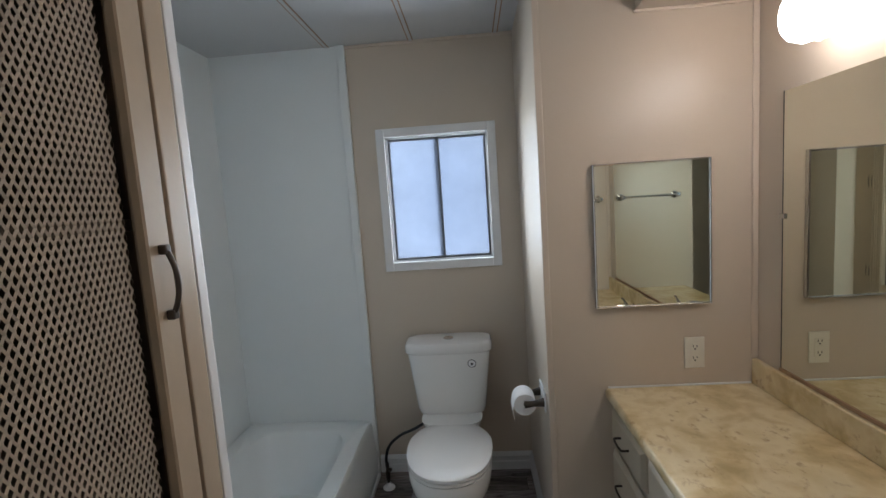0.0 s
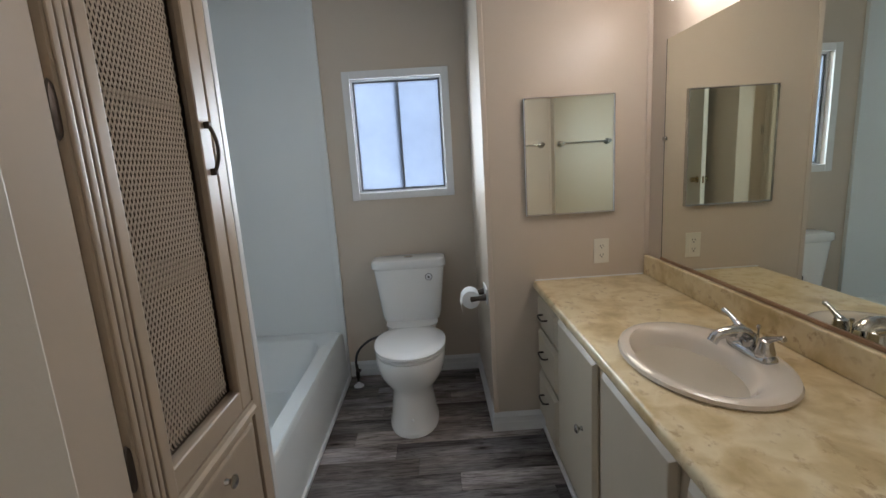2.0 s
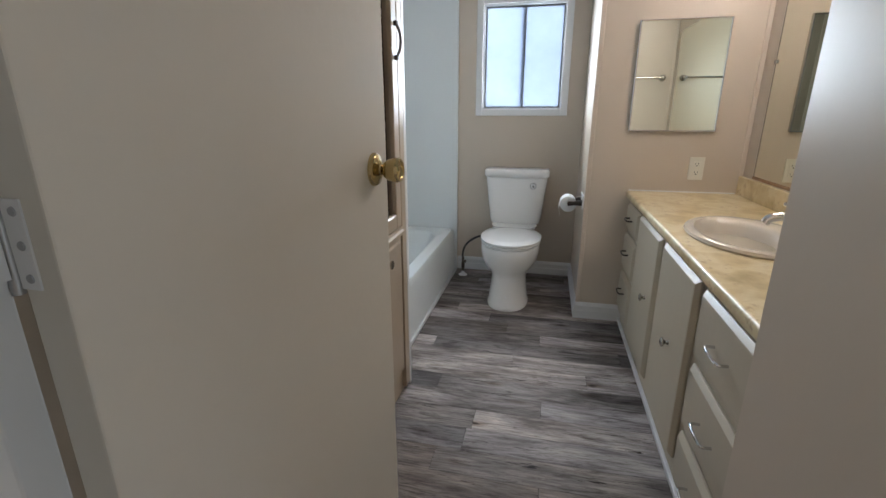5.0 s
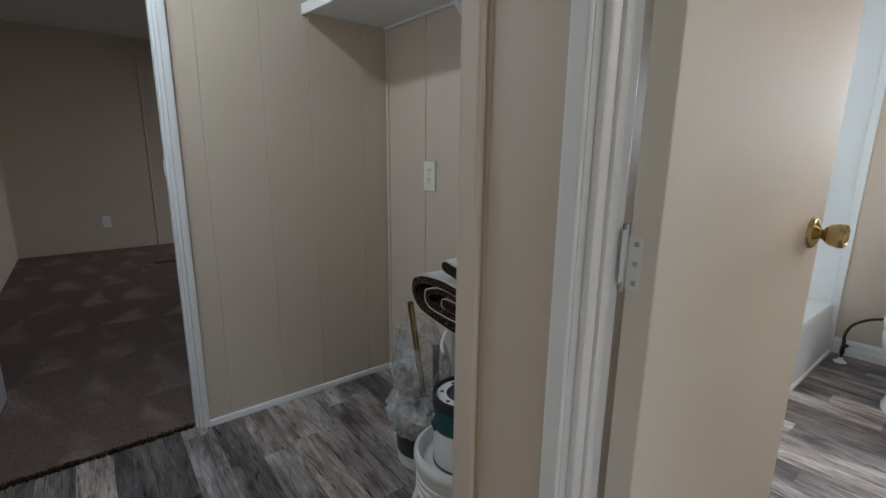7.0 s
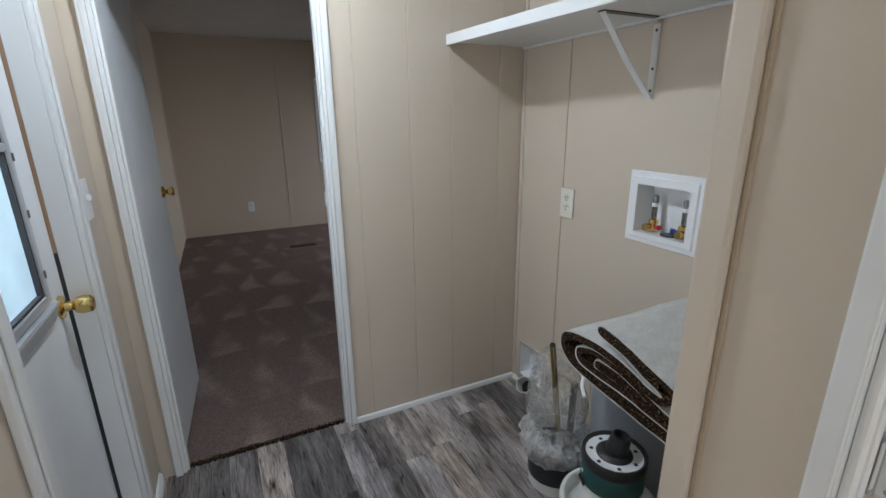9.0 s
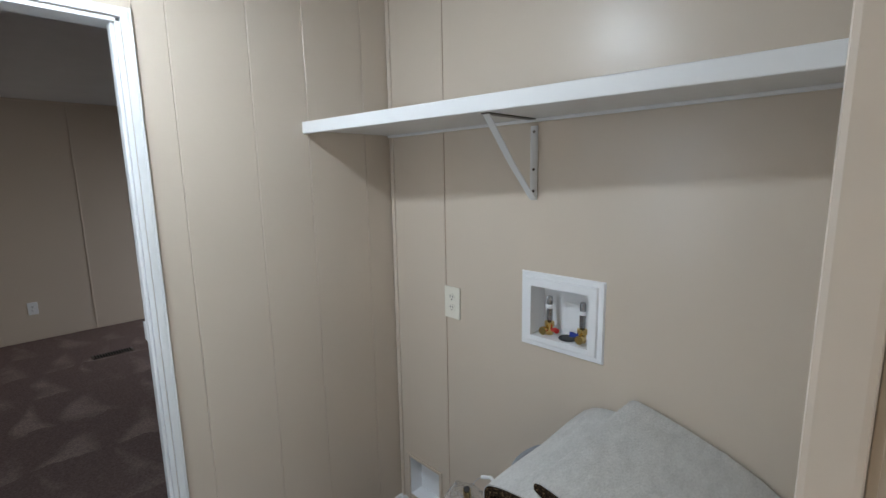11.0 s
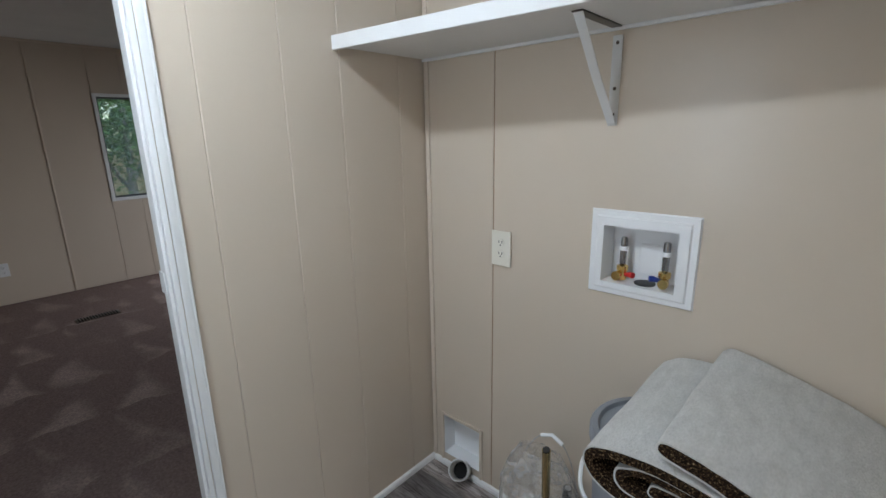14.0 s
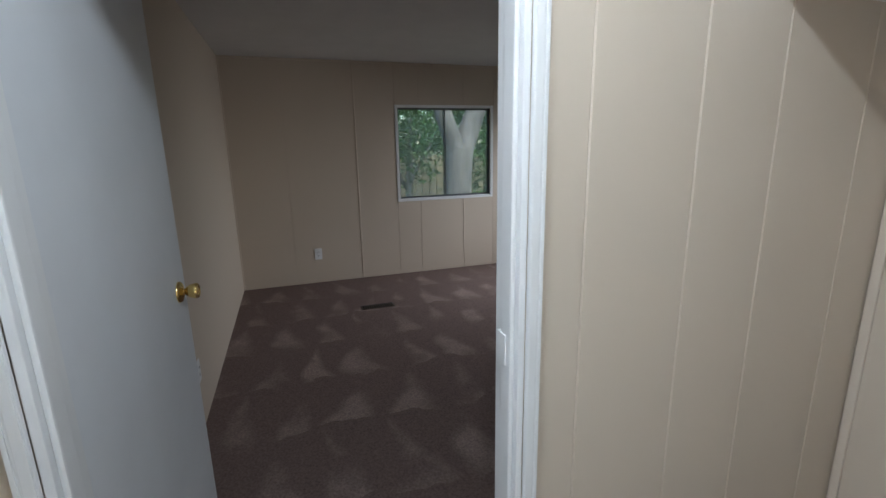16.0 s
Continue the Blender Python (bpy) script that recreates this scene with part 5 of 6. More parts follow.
def back_panel(x0, x1, holes):
    wall_bits = [(x0, x1, 0.005, H_CEIL + 0.005)]
    for h in holes:
        nxt = []
        for a, b, c, d in wall_bits:
            if h[0] >= b or h[1] <= a or h[2] >= d or h[3] <= c:
                nxt.append((a, b, c, d))
                continue
            nxt += [(a, b, c, h[2]), (a, b, h[3], d), (a, h[0], h[2], h[3]), (h[1], b, h[2], h[3])]
        wall_bits = [q for q in nxt if q[1] - q[0] > 1e-3 and q[3] - q[2] > 1e-3]
    bm = bmesh.new()
    for a, b, c, d in wall_bits:
        box(a, b, Y_LAU - 0.002, Y_LAU + 0.0038, c, d, bm=bm)
    put(part("panel", bm, WALL), back)


back_panel(X_LAU + 0.003, -1.7585, [(-2.018, -1.815, 0.06, 0.262)])
back_panel(-1.7535, -0.527, [(-1.343, -1.127, 1.035, 1.215)])
part("seam_line", box(-1.7583, -1.7537, Y_LAU + 0.0005, Y_LAU + 0.003, 0.03, H_CEIL), RAW_WOOD, back)

shelf = thing("wall_shelf", "white painted board shelf across the alcove", "shelf", (-1.3, 0.0, 1.75))
SHELF_W, SHELF_E = -0.236, -0.100  # the front edge runs askew from west to east


def shelf_bar(d0, d1, z0, z1):
    """A bar along the shelf's front edge from d0 to d1 behind it; d1 None: back to the wall."""
    rings = []
    for x, yf in ((X_LAU + 0.004, SHELF_W), (-0.528, SHELF_E)):
        ya, yb_ = yf + d0, (Y_LAU - 0.003 if d1 is None else yf + d1)
        e = 0.002
        rings.append([Vector((x, y, z)) for y, z in ((ya, z0 + e), (ya + e, z0), (yb_, z0), (yb_, z1), (ya + e, z1), (ya, z1 - e))])
    return loft(rings)


put(part("board", shelf_bar(0.012, None, 1.760, 1.790), TRIM), shelf)
put(part("front_board", shelf_bar(0.0, 0.0118, 1.748, 1.791), TRIM), shelf)
put(part("wall_cleat", box(X_LAU + 0.004, -0.528, Y_LAU - 0.016, Y_LAU - 0.0028, 1.750, 1.7595, 0.002), TRIM), shelf)
br = thing("shelf_bracket", "white painted steel shelf bracket", "bracket", (-1.34, Y_LAU, 1.6))
bxx = -1.342
put(part("wall_leg", box(bxx - 0.014, bxx + 0.014, Y_LAU - 0.0055, Y_LAU - 0.0025, 1.500, 1.739, 0.001, 1), TRIM), br)
put(part("top_leg", box(bxx - 0.014, bxx + 0.014, -0.075, Y_LAU - 0.018, 1.7565, 1.7595), BRONZE), br)
put(part("brace", loft([[Vector((bxx + dx, y + dy, z)) for dx, dy in ((-0.012, 0), (-0.012, 0.004), (-0.008, 0.005), (0.008, 0.005), (0.012, 0.004), (0.012, 0))] for y, z in ((-0.070, 1.756), (0.050, 1.62), (Y_LAU - 0.012, 1.505))]), TRIM), br)
for z in (1.72, 1.60, 1.53):
    put(part("screw", lathe([(0.005, 0), (0.004, 0.002), (0, 0.0025)], 10, pose(bxx, Y_LAU - 0.0055, z, 90)), BRONZE), br)

# washing machine outlet box, recessed
wb_ = thing("laundry_outlet_box", "white recessed washing machine box with two brass valves", "outlet box", (-1.23, Y_LAU, 1.0))
ox0, ox1, oz0, oz1 = -1.383, -1.080, 0.998, 1.260
ix0, ix1, iz0, iz1 = -1.340, -1.130, 1.038, 1.212


def flange(x0, x1, z0, z1, hx0, hx1, hz0, hz1, y0, y1, name, mat):
    rings = [[Vector((x, y, z)) for x, z in ((a, c), (b, c), (b, d), (a, d))] for a, b, c, d, y in ((x0, x1, z0, z1, y0), (x0 + 0.004, x1 - 0.004, z0 + 0.004, z1 - 0.004, y1), (hx0, hx1, hz0, hz1, y1), (hx0, hx1, hz0, hz1, y0))]
    put(part(name, loft(rings, cap=False), mat), wb_)


flange(ox0, ox1, oz0, oz1, ox0 + 0.028, ox1 - 0.028, oz0 + 0.026, oz1 - 0.026, Y_LAU - 0.0025, Y_LAU - 0.009, "outer_flange", PLATE_WHITE)
flange(ox0 + 0.020, ox1 - 0.020, oz0 + 0.018, oz1 - 0.018, ix0, ix1, iz0, iz1, Y_LAU - 0.009, Y_LAU - 0.015, "inner_flange", PLATE_WHITE)
rec = bmesh.new()
yb = Y_LAU + 0.072
for q in ((ix0 - 0.003, ix0, Y_LAU - 0.009, yb, iz0 - 0.003, iz1 + 0.003), (ix1, ix1 + 0.003, Y_LAU - 0.009, yb, iz0 - 0.003, iz1 + 0.003), (ix0, ix1, Y_LAU - 0.009, yb, iz0 - 0.003, iz0), (ix0, ix1, Y_LAU - 0.009, yb, iz1, iz1 + 0.003), (ix0, ix1, yb, yb + 0.003, iz0, iz1)):
    box(*q, bm=rec)
put(part("recess", rec, PLATE_WHITE), wb_)
put(part("back_plate", box(ix0 + 0.085, ix0 + 0.150, yb - 0.006, yb - 0.0005, iz0 + 0.02, iz0 + 0.115, 0.002), PLATE_WHITE), wb_)
for x, hm, s in ((ix0 + 0.048, RED, 1), (ix1 - 0.040, BLUE, -1)):
    v = put(part("valve", lathe([(0.011, 0), (0.013, 0.004), (0.013, 0.028), (0.017, 0.030), (0.017, 0.044), (0.010, 0.048)], 16, pose(x, Y_LAU + 0.03, iz0 + 0.002)), BRASS, label="brass valve with a clear hammer arrester", smooth=True), wb_)
    put(part("spigot", lathe([(0.010, 0), (0.012, 0.016), (0.014, 0.018), (0.014, 0.030), (0.0, 0.030)], 14, pose(x - 0.006 * s, Y_LAU + 0.025, iz0 + 0.020, 90)), BRASS, smooth=True), v)
    put(part("arrester", lathe([(0.009, 0), (0.010, 0.004), (0.010, 0.078), (0.008, 0.084), (0, 0.085)], 16, pose(x, Y_LAU + 0.03, iz0 + 0.052)), ARRESTER, smooth=True), v)
    put(part("band", lathe([(0.0108, 0), (0.0108, 0.012), (0.010, 0.013)], 16, pose(x, Y_LAU + 0.03, iz0 + 0.095)), PLATE_WHITE, smooth=True), v)
    put(part("lever", tube([(x + s * 0.012, Y_LAU + 0.028, iz0 + 0.02), (x + s * 0.03, Y_LAU + 0.020, iz0 + 0.024), (x + s * 0.038, Y_LAU + 0.016, iz0 + 0.024)], [0.006, 0.009, 0.009]), hm, smooth=True), v)
put(part("drain_hole", lathe([(0.030, 0), (0.030, 0.004), (0.026, 0.005), (0, 0.003)], 24, pose((ix0 + ix1) / 2 + 0.012, Y_LAU + 0.032, iz0 + 0.0005)), BLACK, smooth=True), wb_)

# dryer vent hatch low in the corner
hb = thing("vent_hatch", "white framed dryer vent recess low in the wall", "vent", (-1.92, Y_LAU, 0.06))
hx0, hx1, hz0, hz1 = -2.018, -1.815, 0.06, 0.262
for q in ((hx0 - 0.014, hx0, hz0 - 0.03, hz1 + 0.014), (hx1, hx1 + 0.014, hz0 - 0.03, hz1 + 0.014), (hx0, hx1, hz1, hz1 + 0.014)):
    put(part("trim_strip", box(q[0], q[1], Y_LAU - 0.010, Y_LAU - 0.0022, q[2], q[3], 0.002), TRIM_WALL), hb)
hc = bmesh.new()
for q in ((hx0, hx0 + 0.003, Y_LAU - 0.002, Y_LAU + 0.067, hz0, hz1), (hx1 - 0.003, hx1, Y_LAU - 0.002, Y_LAU + 0.067, hz0, hz1), (hx0, hx1, Y_LAU + 0.066, Y_LAU + 0.069, hz0, hz1), (hx0, hx1, Y_LAU - 0.002, Y_LAU + 0.067, hz0 + 0.001, hz0 + 0.004)):
    box(*q, bm=hc)
put(part("recess", hc, PLATE_WHITE), hb)

hose = thing("vent_hose", "crushed silver foil dryer hose with a white end on the floor", "hose", (-1.87, 0.12, 0))
along = pose(-1.893, 0.150, 0.046, 50, 0, 22)
ribs = [(0.037 + 0.0045 * (k % 2) + 0.001 * math.sin(k * 2.3), 0.0048 * k) for k in range(14)]
put(part("coil", lathe(ribs + [(r - 0.0012, z) for r, z in ribs[::-1]], 26, along, cap=False), FOIL, smooth=True), hose)
put(part("hose_end", lathe([(0.036, 0.003), (0.0, 0.004)], 20, along, cap=False), DARK), hose)
put(part("collar", lathe([(0.0415, 0.060), (0.0445, 0.062), (0.0455, 0.066), (0.0430, 0.069), (0.0405, 0.066), (0.0415, 0.060)], 26, along, cap=False), PLATE_WHITE, smooth=True), hose)

# ---- buckets, bin, folded carpet ----


def pail(name, label, x, y, z, r0, r1, h, mat, rim=0.008):
    t = thing(name, label, "bucket", (x, y, z))
    prof = [(r0 - 0.006, 0.0), (r0, 0.006), (r0 + (r1 - r0) * 0.82, h * 0.82), (r1 + rim * 0.6, h * 0.83), (r1 + rim * 0.6, h * 0.86), (r1 * 0.995, h * 0.87), (r1, h * 0.95), (r1 + rim, h * 0.955), (r1 + rim, h), (r1 - 0.004, h), (r1 - 0.006, h - 0.02), (r0 - 0.006, 0.02), (0.0, 0.02)]
    part("body", lathe(prof, 40), mat, t, smooth=True)
    return t


# grey bin with its lid
bin_ = thing("lidded_bin", "round grey plastic bin with a lid under folded carpet", "bin", (-1.085, -0.005, 0))
part("body", lathe([(0.138, 0), (0.141, 0.01), (0.158, 0.60), (0.166, 0.606), (0.166, 0.670), (0.155, 0.676), (0.13, 0.03), (0, 0.03)], 44), GREY_PLASTIC, bin_, smooth=True)
lid = part("lid", lathe([(0.169, 0.674), (0.173, 0.678), (0.173, 0.706), (0.167, 0.714), (0.152, 0.714), (0.147, 0.702), (0.0, 0.704)], 44), GREY_PLASTIC, bin_, smooth=True)
part("handle", box(-0.092, -0.066, 0.030, 0.052, 0.703, 0.716, 0.004), BLACK, lid)
part("bail_handle", tube(smooth_path([(-0.163, -0.04, 0.60), (-0.172, -0.07, 0.575), (-0.150, -0.120, 0.535), (-0.105, -0.150, 0.515)], 5), 0.006, 8), PLATE_WHITE, bin_, "white plastic grip of the wire handle", True)

# black-labelled bucket with a clear bag and tubes
bb = pail("paint_bucket", "white bucket with a black label and a clear plastic bag", -1.36, -0.115, 0, 0.100, 0.112, 0.235, BUCKET_WHITE, 0.005)
part("label_band", lathe([(0.1035, 0.055), (0.1045, 0.056), (0.1125, 0.178), (0.1115, 0.179)], 40), LABEL_BLACK, bb, "black paper label", True)
for k, (a, z, w) in enumerate(((200, 0.13, 0.05), (200, 0.115, 0.035), (236, 0.135, 0.045), (236, 0.12, 0.05), (236, 0.105, 0.03))):
    part("label_mark", box(-w / 2, w / 2, -0.1120, -0.1090, z, z + 0.006), PLATE_WHITE, bb).rotation_euler = (0, 0, radians(a - 270))
rings = []
nseg = 96
for k, (rx, ry, z, wob) in enumerate(((0.119, 0.119, 0.150, 0.008), (0.127, 0.127, 0.172, 0.018), (0.137, 0.137, 0.200, 0.024), (0.139, 0.139, 0.228, 0.028), (0.128, 0.128, 0.252, 0.030), (0.112, 0.110, 0.272, 0.028), (0.108, 0.104, 0.292, 0.026), (0.116, 0.106, 0.325, 0.024), (0.124, 0.102, 0.370, 0.022), (0.126, 0.092, 0.425, 0.020), (0.118, 0.076, 0.480, 0.016), (0.098, 0.055, 0.535, 0.012), (0.066, 0.030, 0.590, 0.006))):
    ring = []
    for i in range(nseg):
        a = 2 * math.pi * i / nseg
        c_, s_ = math.cos(a), math.sin(a)
        fold = noise.noise((4.5 * c_ + k * 0.5, 4.5 * s_, k * 0.9)) + 0.55 * noise.noise((11 * c_, 11 * s_ + k * 0.3, 5 + k * 1.7))
        d = 1 + wob * fold / rx
        ring.append(Vector((rx * d * c_, ry * d * s_ - 0.0012 * k, z + wob * noise.noise((2 * c_, 2 * s_, 9 + k)))))
    rings.append(ring)
bag = thing("plastic_bag", "clear crumpled plastic bag lining the small bucket", "bag", (-1.36, -0.115, 0))
part("film", loft(rings[:8], cap=False), BAG, bag, smooth=True)
part("film_top", loft(rings[7:], cap=False), BAG_THIN, bag, "thin clear film standing up from the bucket", True)
hoop = [(0.125 * math.cos(a) - 0.05 * math.sin(a), 0.150 * math.sin(a), 0.225 + 0.300 * math.sin(a) ** 0.8) for a in [math.pi * i / 30 for i in range(31)]]
part("wire_bail", tube(hoop, 0.0016, 6), STEEL, bag)
part("bail_grip", tube([hoop[12], hoop[15], hoop[18]], 0.0065, 10), PLATE_WHITE, bag, "white plastic grip of the wire handle", True)
pt = thing("brass_tube", "long aged brass tube leaning in the bucket", "tube", (-1.36, -0.115, 0.05))
tbm = tube([(0.012, 0.02, 0.03), (0.066, -0.105, 0.63)], 0.0115, 14)
part("tube", tbm, OLD_BRASS, pt, smooth=True)
part("tube_mouth", tube([(0.0657, -0.1048, 0.6297), (0.0661, -0.1058, 0.6335)], 0.0095, 12), BLACK, pt)
pt2 = thing("black_tube", "short black tube standing in the bucket", "tube", (-1.36, -0.115, 0.05))
part("tube", tube([(0.03, 0.04, 0.03), (0.088, -0.01, 0.46)], 0.0125, 14), BLACK, pt2, smooth=True)
part("tube_mouth", tube([(0.0878, -0.0098, 0.459), (0.0882, -0.0102, 0.462)], 0.009, 12), STEEL, pt2)

# white bucket with the green-labelled can on it
wbk = pail("white_bucket", "large white plastic bucket with a recessed lid", -0.925, -0.29, 0, 0.118, 0.131, 0.350, BUCKET_WHITE, 0.004)
for z in (0.245, 0.272):
    part("rib", lathe([(0.126, z), (0.135, z + 0.003), (0.135, z + 0.009), (0.126, z + 0.012), (0.126, z)], 40, cap=False), BUCKET_WHITE, wbk, smooth=True)
part("lid", lathe([(0.1365, 0.334), (0.1395, 0.338), (0.1410, 0.350), (0.1400, 0.366), (0.1350, 0.372), (0.1280, 0.372), (0.1235, 0.366), (0.1215, 0.340), (0.1150, 0.3335), (0, 0.3335)], 48), BUCKET_WHITE, wbk, smooth=True)
part("wire_handle", tube(smooth_path([(-0.137, 0.02, 0.27), (-0.150, -0.03, 0.20), (-0.130, -0.09, 0.12), (-0.08, -0.13, 0.09), (0.0, -0.146, 0.085), (0.07, -0.13, 0.10)], 5), 0.003, 6), STEEL, wbk)
part("handle_grip", tube([(-0.148, -0.040, 0.185), (-0.138, -0.075, 0.14)], 0.008, 10), PLATE_WHITE, wbk)
can = thing("paint_can", "white can with a dark green label band and black cap", "can", (-0.925, -0.29, 0.334))
part("body", lathe([(0.083, 0.006), (0.084, 0.010), (0.084, 0.120), (0.082, 0.123), (0.0, 0.123)], 40), BUCKET_WHITE, can, smooth=True)
part("foot_ring", lathe([(0.082, 0.0), (0.0855, 0.001), (0.0855, 0.008), (0.083, 0.0095)], 40), LABEL_GREEN, can, smooth=True)
part("label_band", lathe([(0.0845, 0.112), (0.0868, 0.115), (0.0868, 0.178), (0.0845, 0.182), (0, 0.182)], 40), LABEL_GREEN, can, "dark green label band", True)
rimc = part("rim", lathe([(0.0870, 0.176), (0.0890, 0.180), (0.0890, 0.205), (0.0860, 0.210), (0.0800, 0.208), (0.0770, 0.198)], 40, cap=False), BLACK, can, smooth=True)
part("top_ring", lathe([(0.0775, 0.196), (0.0775, 0.201), (0.042, 0.203), (0.042, 0.197)], 40, cap=False), PLATE_WHITE, can, "white printed ring on the lid", True)
for k in range(7):
    a = 2 * math.pi * k / 7 + 0.3
    part("print_mark", lathe([(0.006, 0), (0.005, 0.0012), (0, 0.0012)], 8, pose(0.062 * math.cos(a), 0.062 * math.sin(a), 0.2018)), LABEL_BLACK, can)
cap_ = part("spout_cap", lathe([(0.050, 0.197), (0.050, 0.204), (0.043, 0.211), (0.030, 0.214), (0.0, 0.214)], 28), BLACK, can, smooth=True)
cone = pose(0.004, 0.002, 0.212, -6, 8)
part("nozzle", lathe([(0.030, 0), (0.031, 0.012), (0.027, 0.046), (0.025, 0.054), (0.020, 0.055), (0.018, 0.040), (0, 0.040)], 18, cone), BLACK, cap_, "ribbed black screw cap")
part("label_badge", box(-0.018, 0.018, -0.0905, -0.0866, 0.110, 0.124, 0.001, 1), BLACK, can).rotation_euler = (0, 0, radians(-22))
for k, a in enumerate((198, 222, 246)):
    part("label_mark", lathe([(0.006, 0), (0.005, 0.0015), (0, 0.0015)], 10, pose(0.0868 * math.cos(radians(a)), 0.0868 * math.sin(radians(a)), 0.148, 90, 0, a + 90)), PLATE_WHITE, can)


def folded_carpet():
    """A carpet remnant folded over and over: a ribbon of backing and pile, extruded front to back."""
    t = thing("folded_carpet", "folded carpet remnant with pale woven backing outward", "carpet", (-0.9, -0.05, 0.65))
    line = [(-0.585, 0.640), (-0.75, 0.655), (-0.92, 0.668), (-1.03, 0.682), (-1.115, 0.704), (-1.155, 0.738), (-1.149, 0.775), (-1.093, 0.802), (-1.0, 0.806), (-0.90, 0.790), (-0.835, 0.772), (-0.795, 0.764), (-0.795, 0.772), (-0.84, 0.788), (-0.92, 0.815), (-0.98, 0.830), (-1.012, 0.843), (-0.998, 0.863), (-0.95, 0.857), (-0.83, 0.823), (-0.70, 0.775), (-0.60, 0.715), (-0.565, 0.66)]
    middle = [(-0.70, 0.678), (-0.84, 0.695), (-0.926, 0.702), (-1.014, 0.706), (-1.064, 0.716), (-1.087, 0.739), (-1.070, 0.766), (-1.014, 0.779), (-0.92, 0.768), (-0.83, 0.744), (-0.74, 0.714)]
    inner = [(-0.76, 0.698), (-0.86, 0.712), (-0.944, 0.719), (-1.005, 0.722), (-1.022, 0.736), (-1.005, 0.752), (-0.933, 0.748), (-0.85, 0.728), (-0.78, 0.708)]

    def ribbon(points, off0, off1, name, mat, y0=-0.31, y1=0.165, rise=0.020):
        p = smooth_path([(x, 0, z) for x, z in points], 6)
        top_, bot = [], []
        for i, q in enumerate(p):
            d = (p[min(i + 1, len(p) - 1)] - p[max(i - 1, 0)]).normalized()
            nrm = Vector((d.z, 0, -d.x))
            top_.append(q + nrm * off1)
            bot.append(q + nrm * off0)
        ring = top_ + bot[::-1]
        rings_ = []
        for k in range(7):
            s = k / 6
            wv = 0.006 * math.sin(7 * s + 1)
            rings_.append([Vector((v.x + 0.02 * s + 0.008 * noise.noise((v.x * 6, s * 3, v.z * 6)) + (0.0 if 0 < k < 6 else 0.006 * noise.noise((v.x * 40, v.z * 40, k))), y0 + (y1 - y0) * s + (0.02 * noise.noise((v.x * 7, k, 0)) if k == 0 else 0), v.z + 0.035 + rise * s + wv * 0.5)) for v in ring])
        ob = part(name, loft(rings_), mat, smooth=True)
        put(ob, t)

    ribbon(line, -0.003, 0.001, "backing", BACKING)
    ribbon(line, 0.0012, 0.0225, "pile_layer", PILE)
    ribbon(middle, -0.003, 0.001, "middle_backing", BACKING, -0.305, 0.15)
    ribbon(middle, 0.0012, 0.0165, "middle_pile_layer", PILE, -0.305, 0.15)
    ribbon(inner, -0.003, 0.0008, "inner_backing", BACKING, -0.30, 0.14)
    ribbon(inner, 0.0010, 0.0105, "inner_pile_layer", PILE, -0.30, 0.14)
    return t


folded_carpet()

# ceiling lamp of the hall
hl = thing("ceiling_lamp", "small lit white dome lamp flush on the hall ceiling", "ceiling lamp", (-1.60, -1.06, H_CEIL))
part("base", lathe([(0.069, -0.014), (0.078, -0.014), (0.082, -0.010), (0.082, 0.009), (0, 0.009)], 28, cap=False), TRIM, hl, smooth=True)
part("globe", lathe([(0.068, -0.013), (0.067, -0.020), (0.060, -0.030), (0.045, -0.038), (0.025, -0.042), (0, -0.043)], 28, cap=False), CEIL_LAMP, hl, smooth=True)

# ---- bedroom ----
sliding_window("window_2", "sliding bedroom window with white casing onto trees", GLASS, ALU, 1.136, 0.897, 1.913, pose(X_BED, 0.615, 0, 0, 0, 90), casing=0.026)
sliding_window("window_3", "side bedroom window with white casing", GLASS, ALU, 1.10, 1.0, 1.9, pose(-5.2, Y_WIN, 0), casing=0.055)
far = bpy.data.objects["wall_bedroom_far"]
panels(far, "x", X_BED + 0.0005, 1, (Y_BED, -1.15, -0.42, 0.018), 0.018, H_BED - 0.002, WALL_BED, 0.004)
panels(far, "x", X_BED + 0.0005, 1, (0.018, 0.29, 0.83, 1.212), 0.018, 0.868, WALL_BED, 0.004)
panels(far, "x", X_BED + 0.0005, 1, (0.018, 0.29, 0.83, 1.212), 1.942, H_BED - 0.002, WALL_BED, 0.004)
panels(far, "x", X_BED + 0.0005, 1, (1.212, 1.9, 2.588), 0.018, H_BED - 0.002, WALL_BED, 0.004)
part("seam_batten", box(X_BED + 0.006, X_BED + 0.011, -0.428, -0.412, 0.018, H_BED - 0.003, 0.002, 1), WALL_BED, far)
part("seam_batten", box(X_BED + 0.006, X_BED + 0.011, 0.822, 0.838, 0.22, 0.868, 0.002, 1), WALL_BED, far)
strip("trim_bed_ceiling", X_BED + 0.0068, X_BED + 0.018, Y_BED, 2.585, H_BED - 0.022, H_BED - 0.001, TRIM_WALL, "thin ceiling moulding in the bedroom")
strip("trim_bed_corner", X_BED + 0.0068, X_BED + 0.02, Y_BED + 0.0005, Y_BED + 0.014, 0.018, H_BED - 0.023, TRIM_WALL, "corner moulding in the bedroom")
vent = thing("floor_register", "brown metal floor register in the carpet", "floor vent", (-5.47, -0.45, 0.015))
part("grille_frame", box(-0.055, 0.055, -0.155, 0.155, 0.0005, 0.005, 0.002), BRONZE, vent)
for k in range(14):
    part("slat", box(-0.042, 0.042, -0.140 + 0.0205 * k, -0.130 + 0.0205 * k, 0.005, 0.008), DARK, vent)

# ---- outside the bedroom window ----


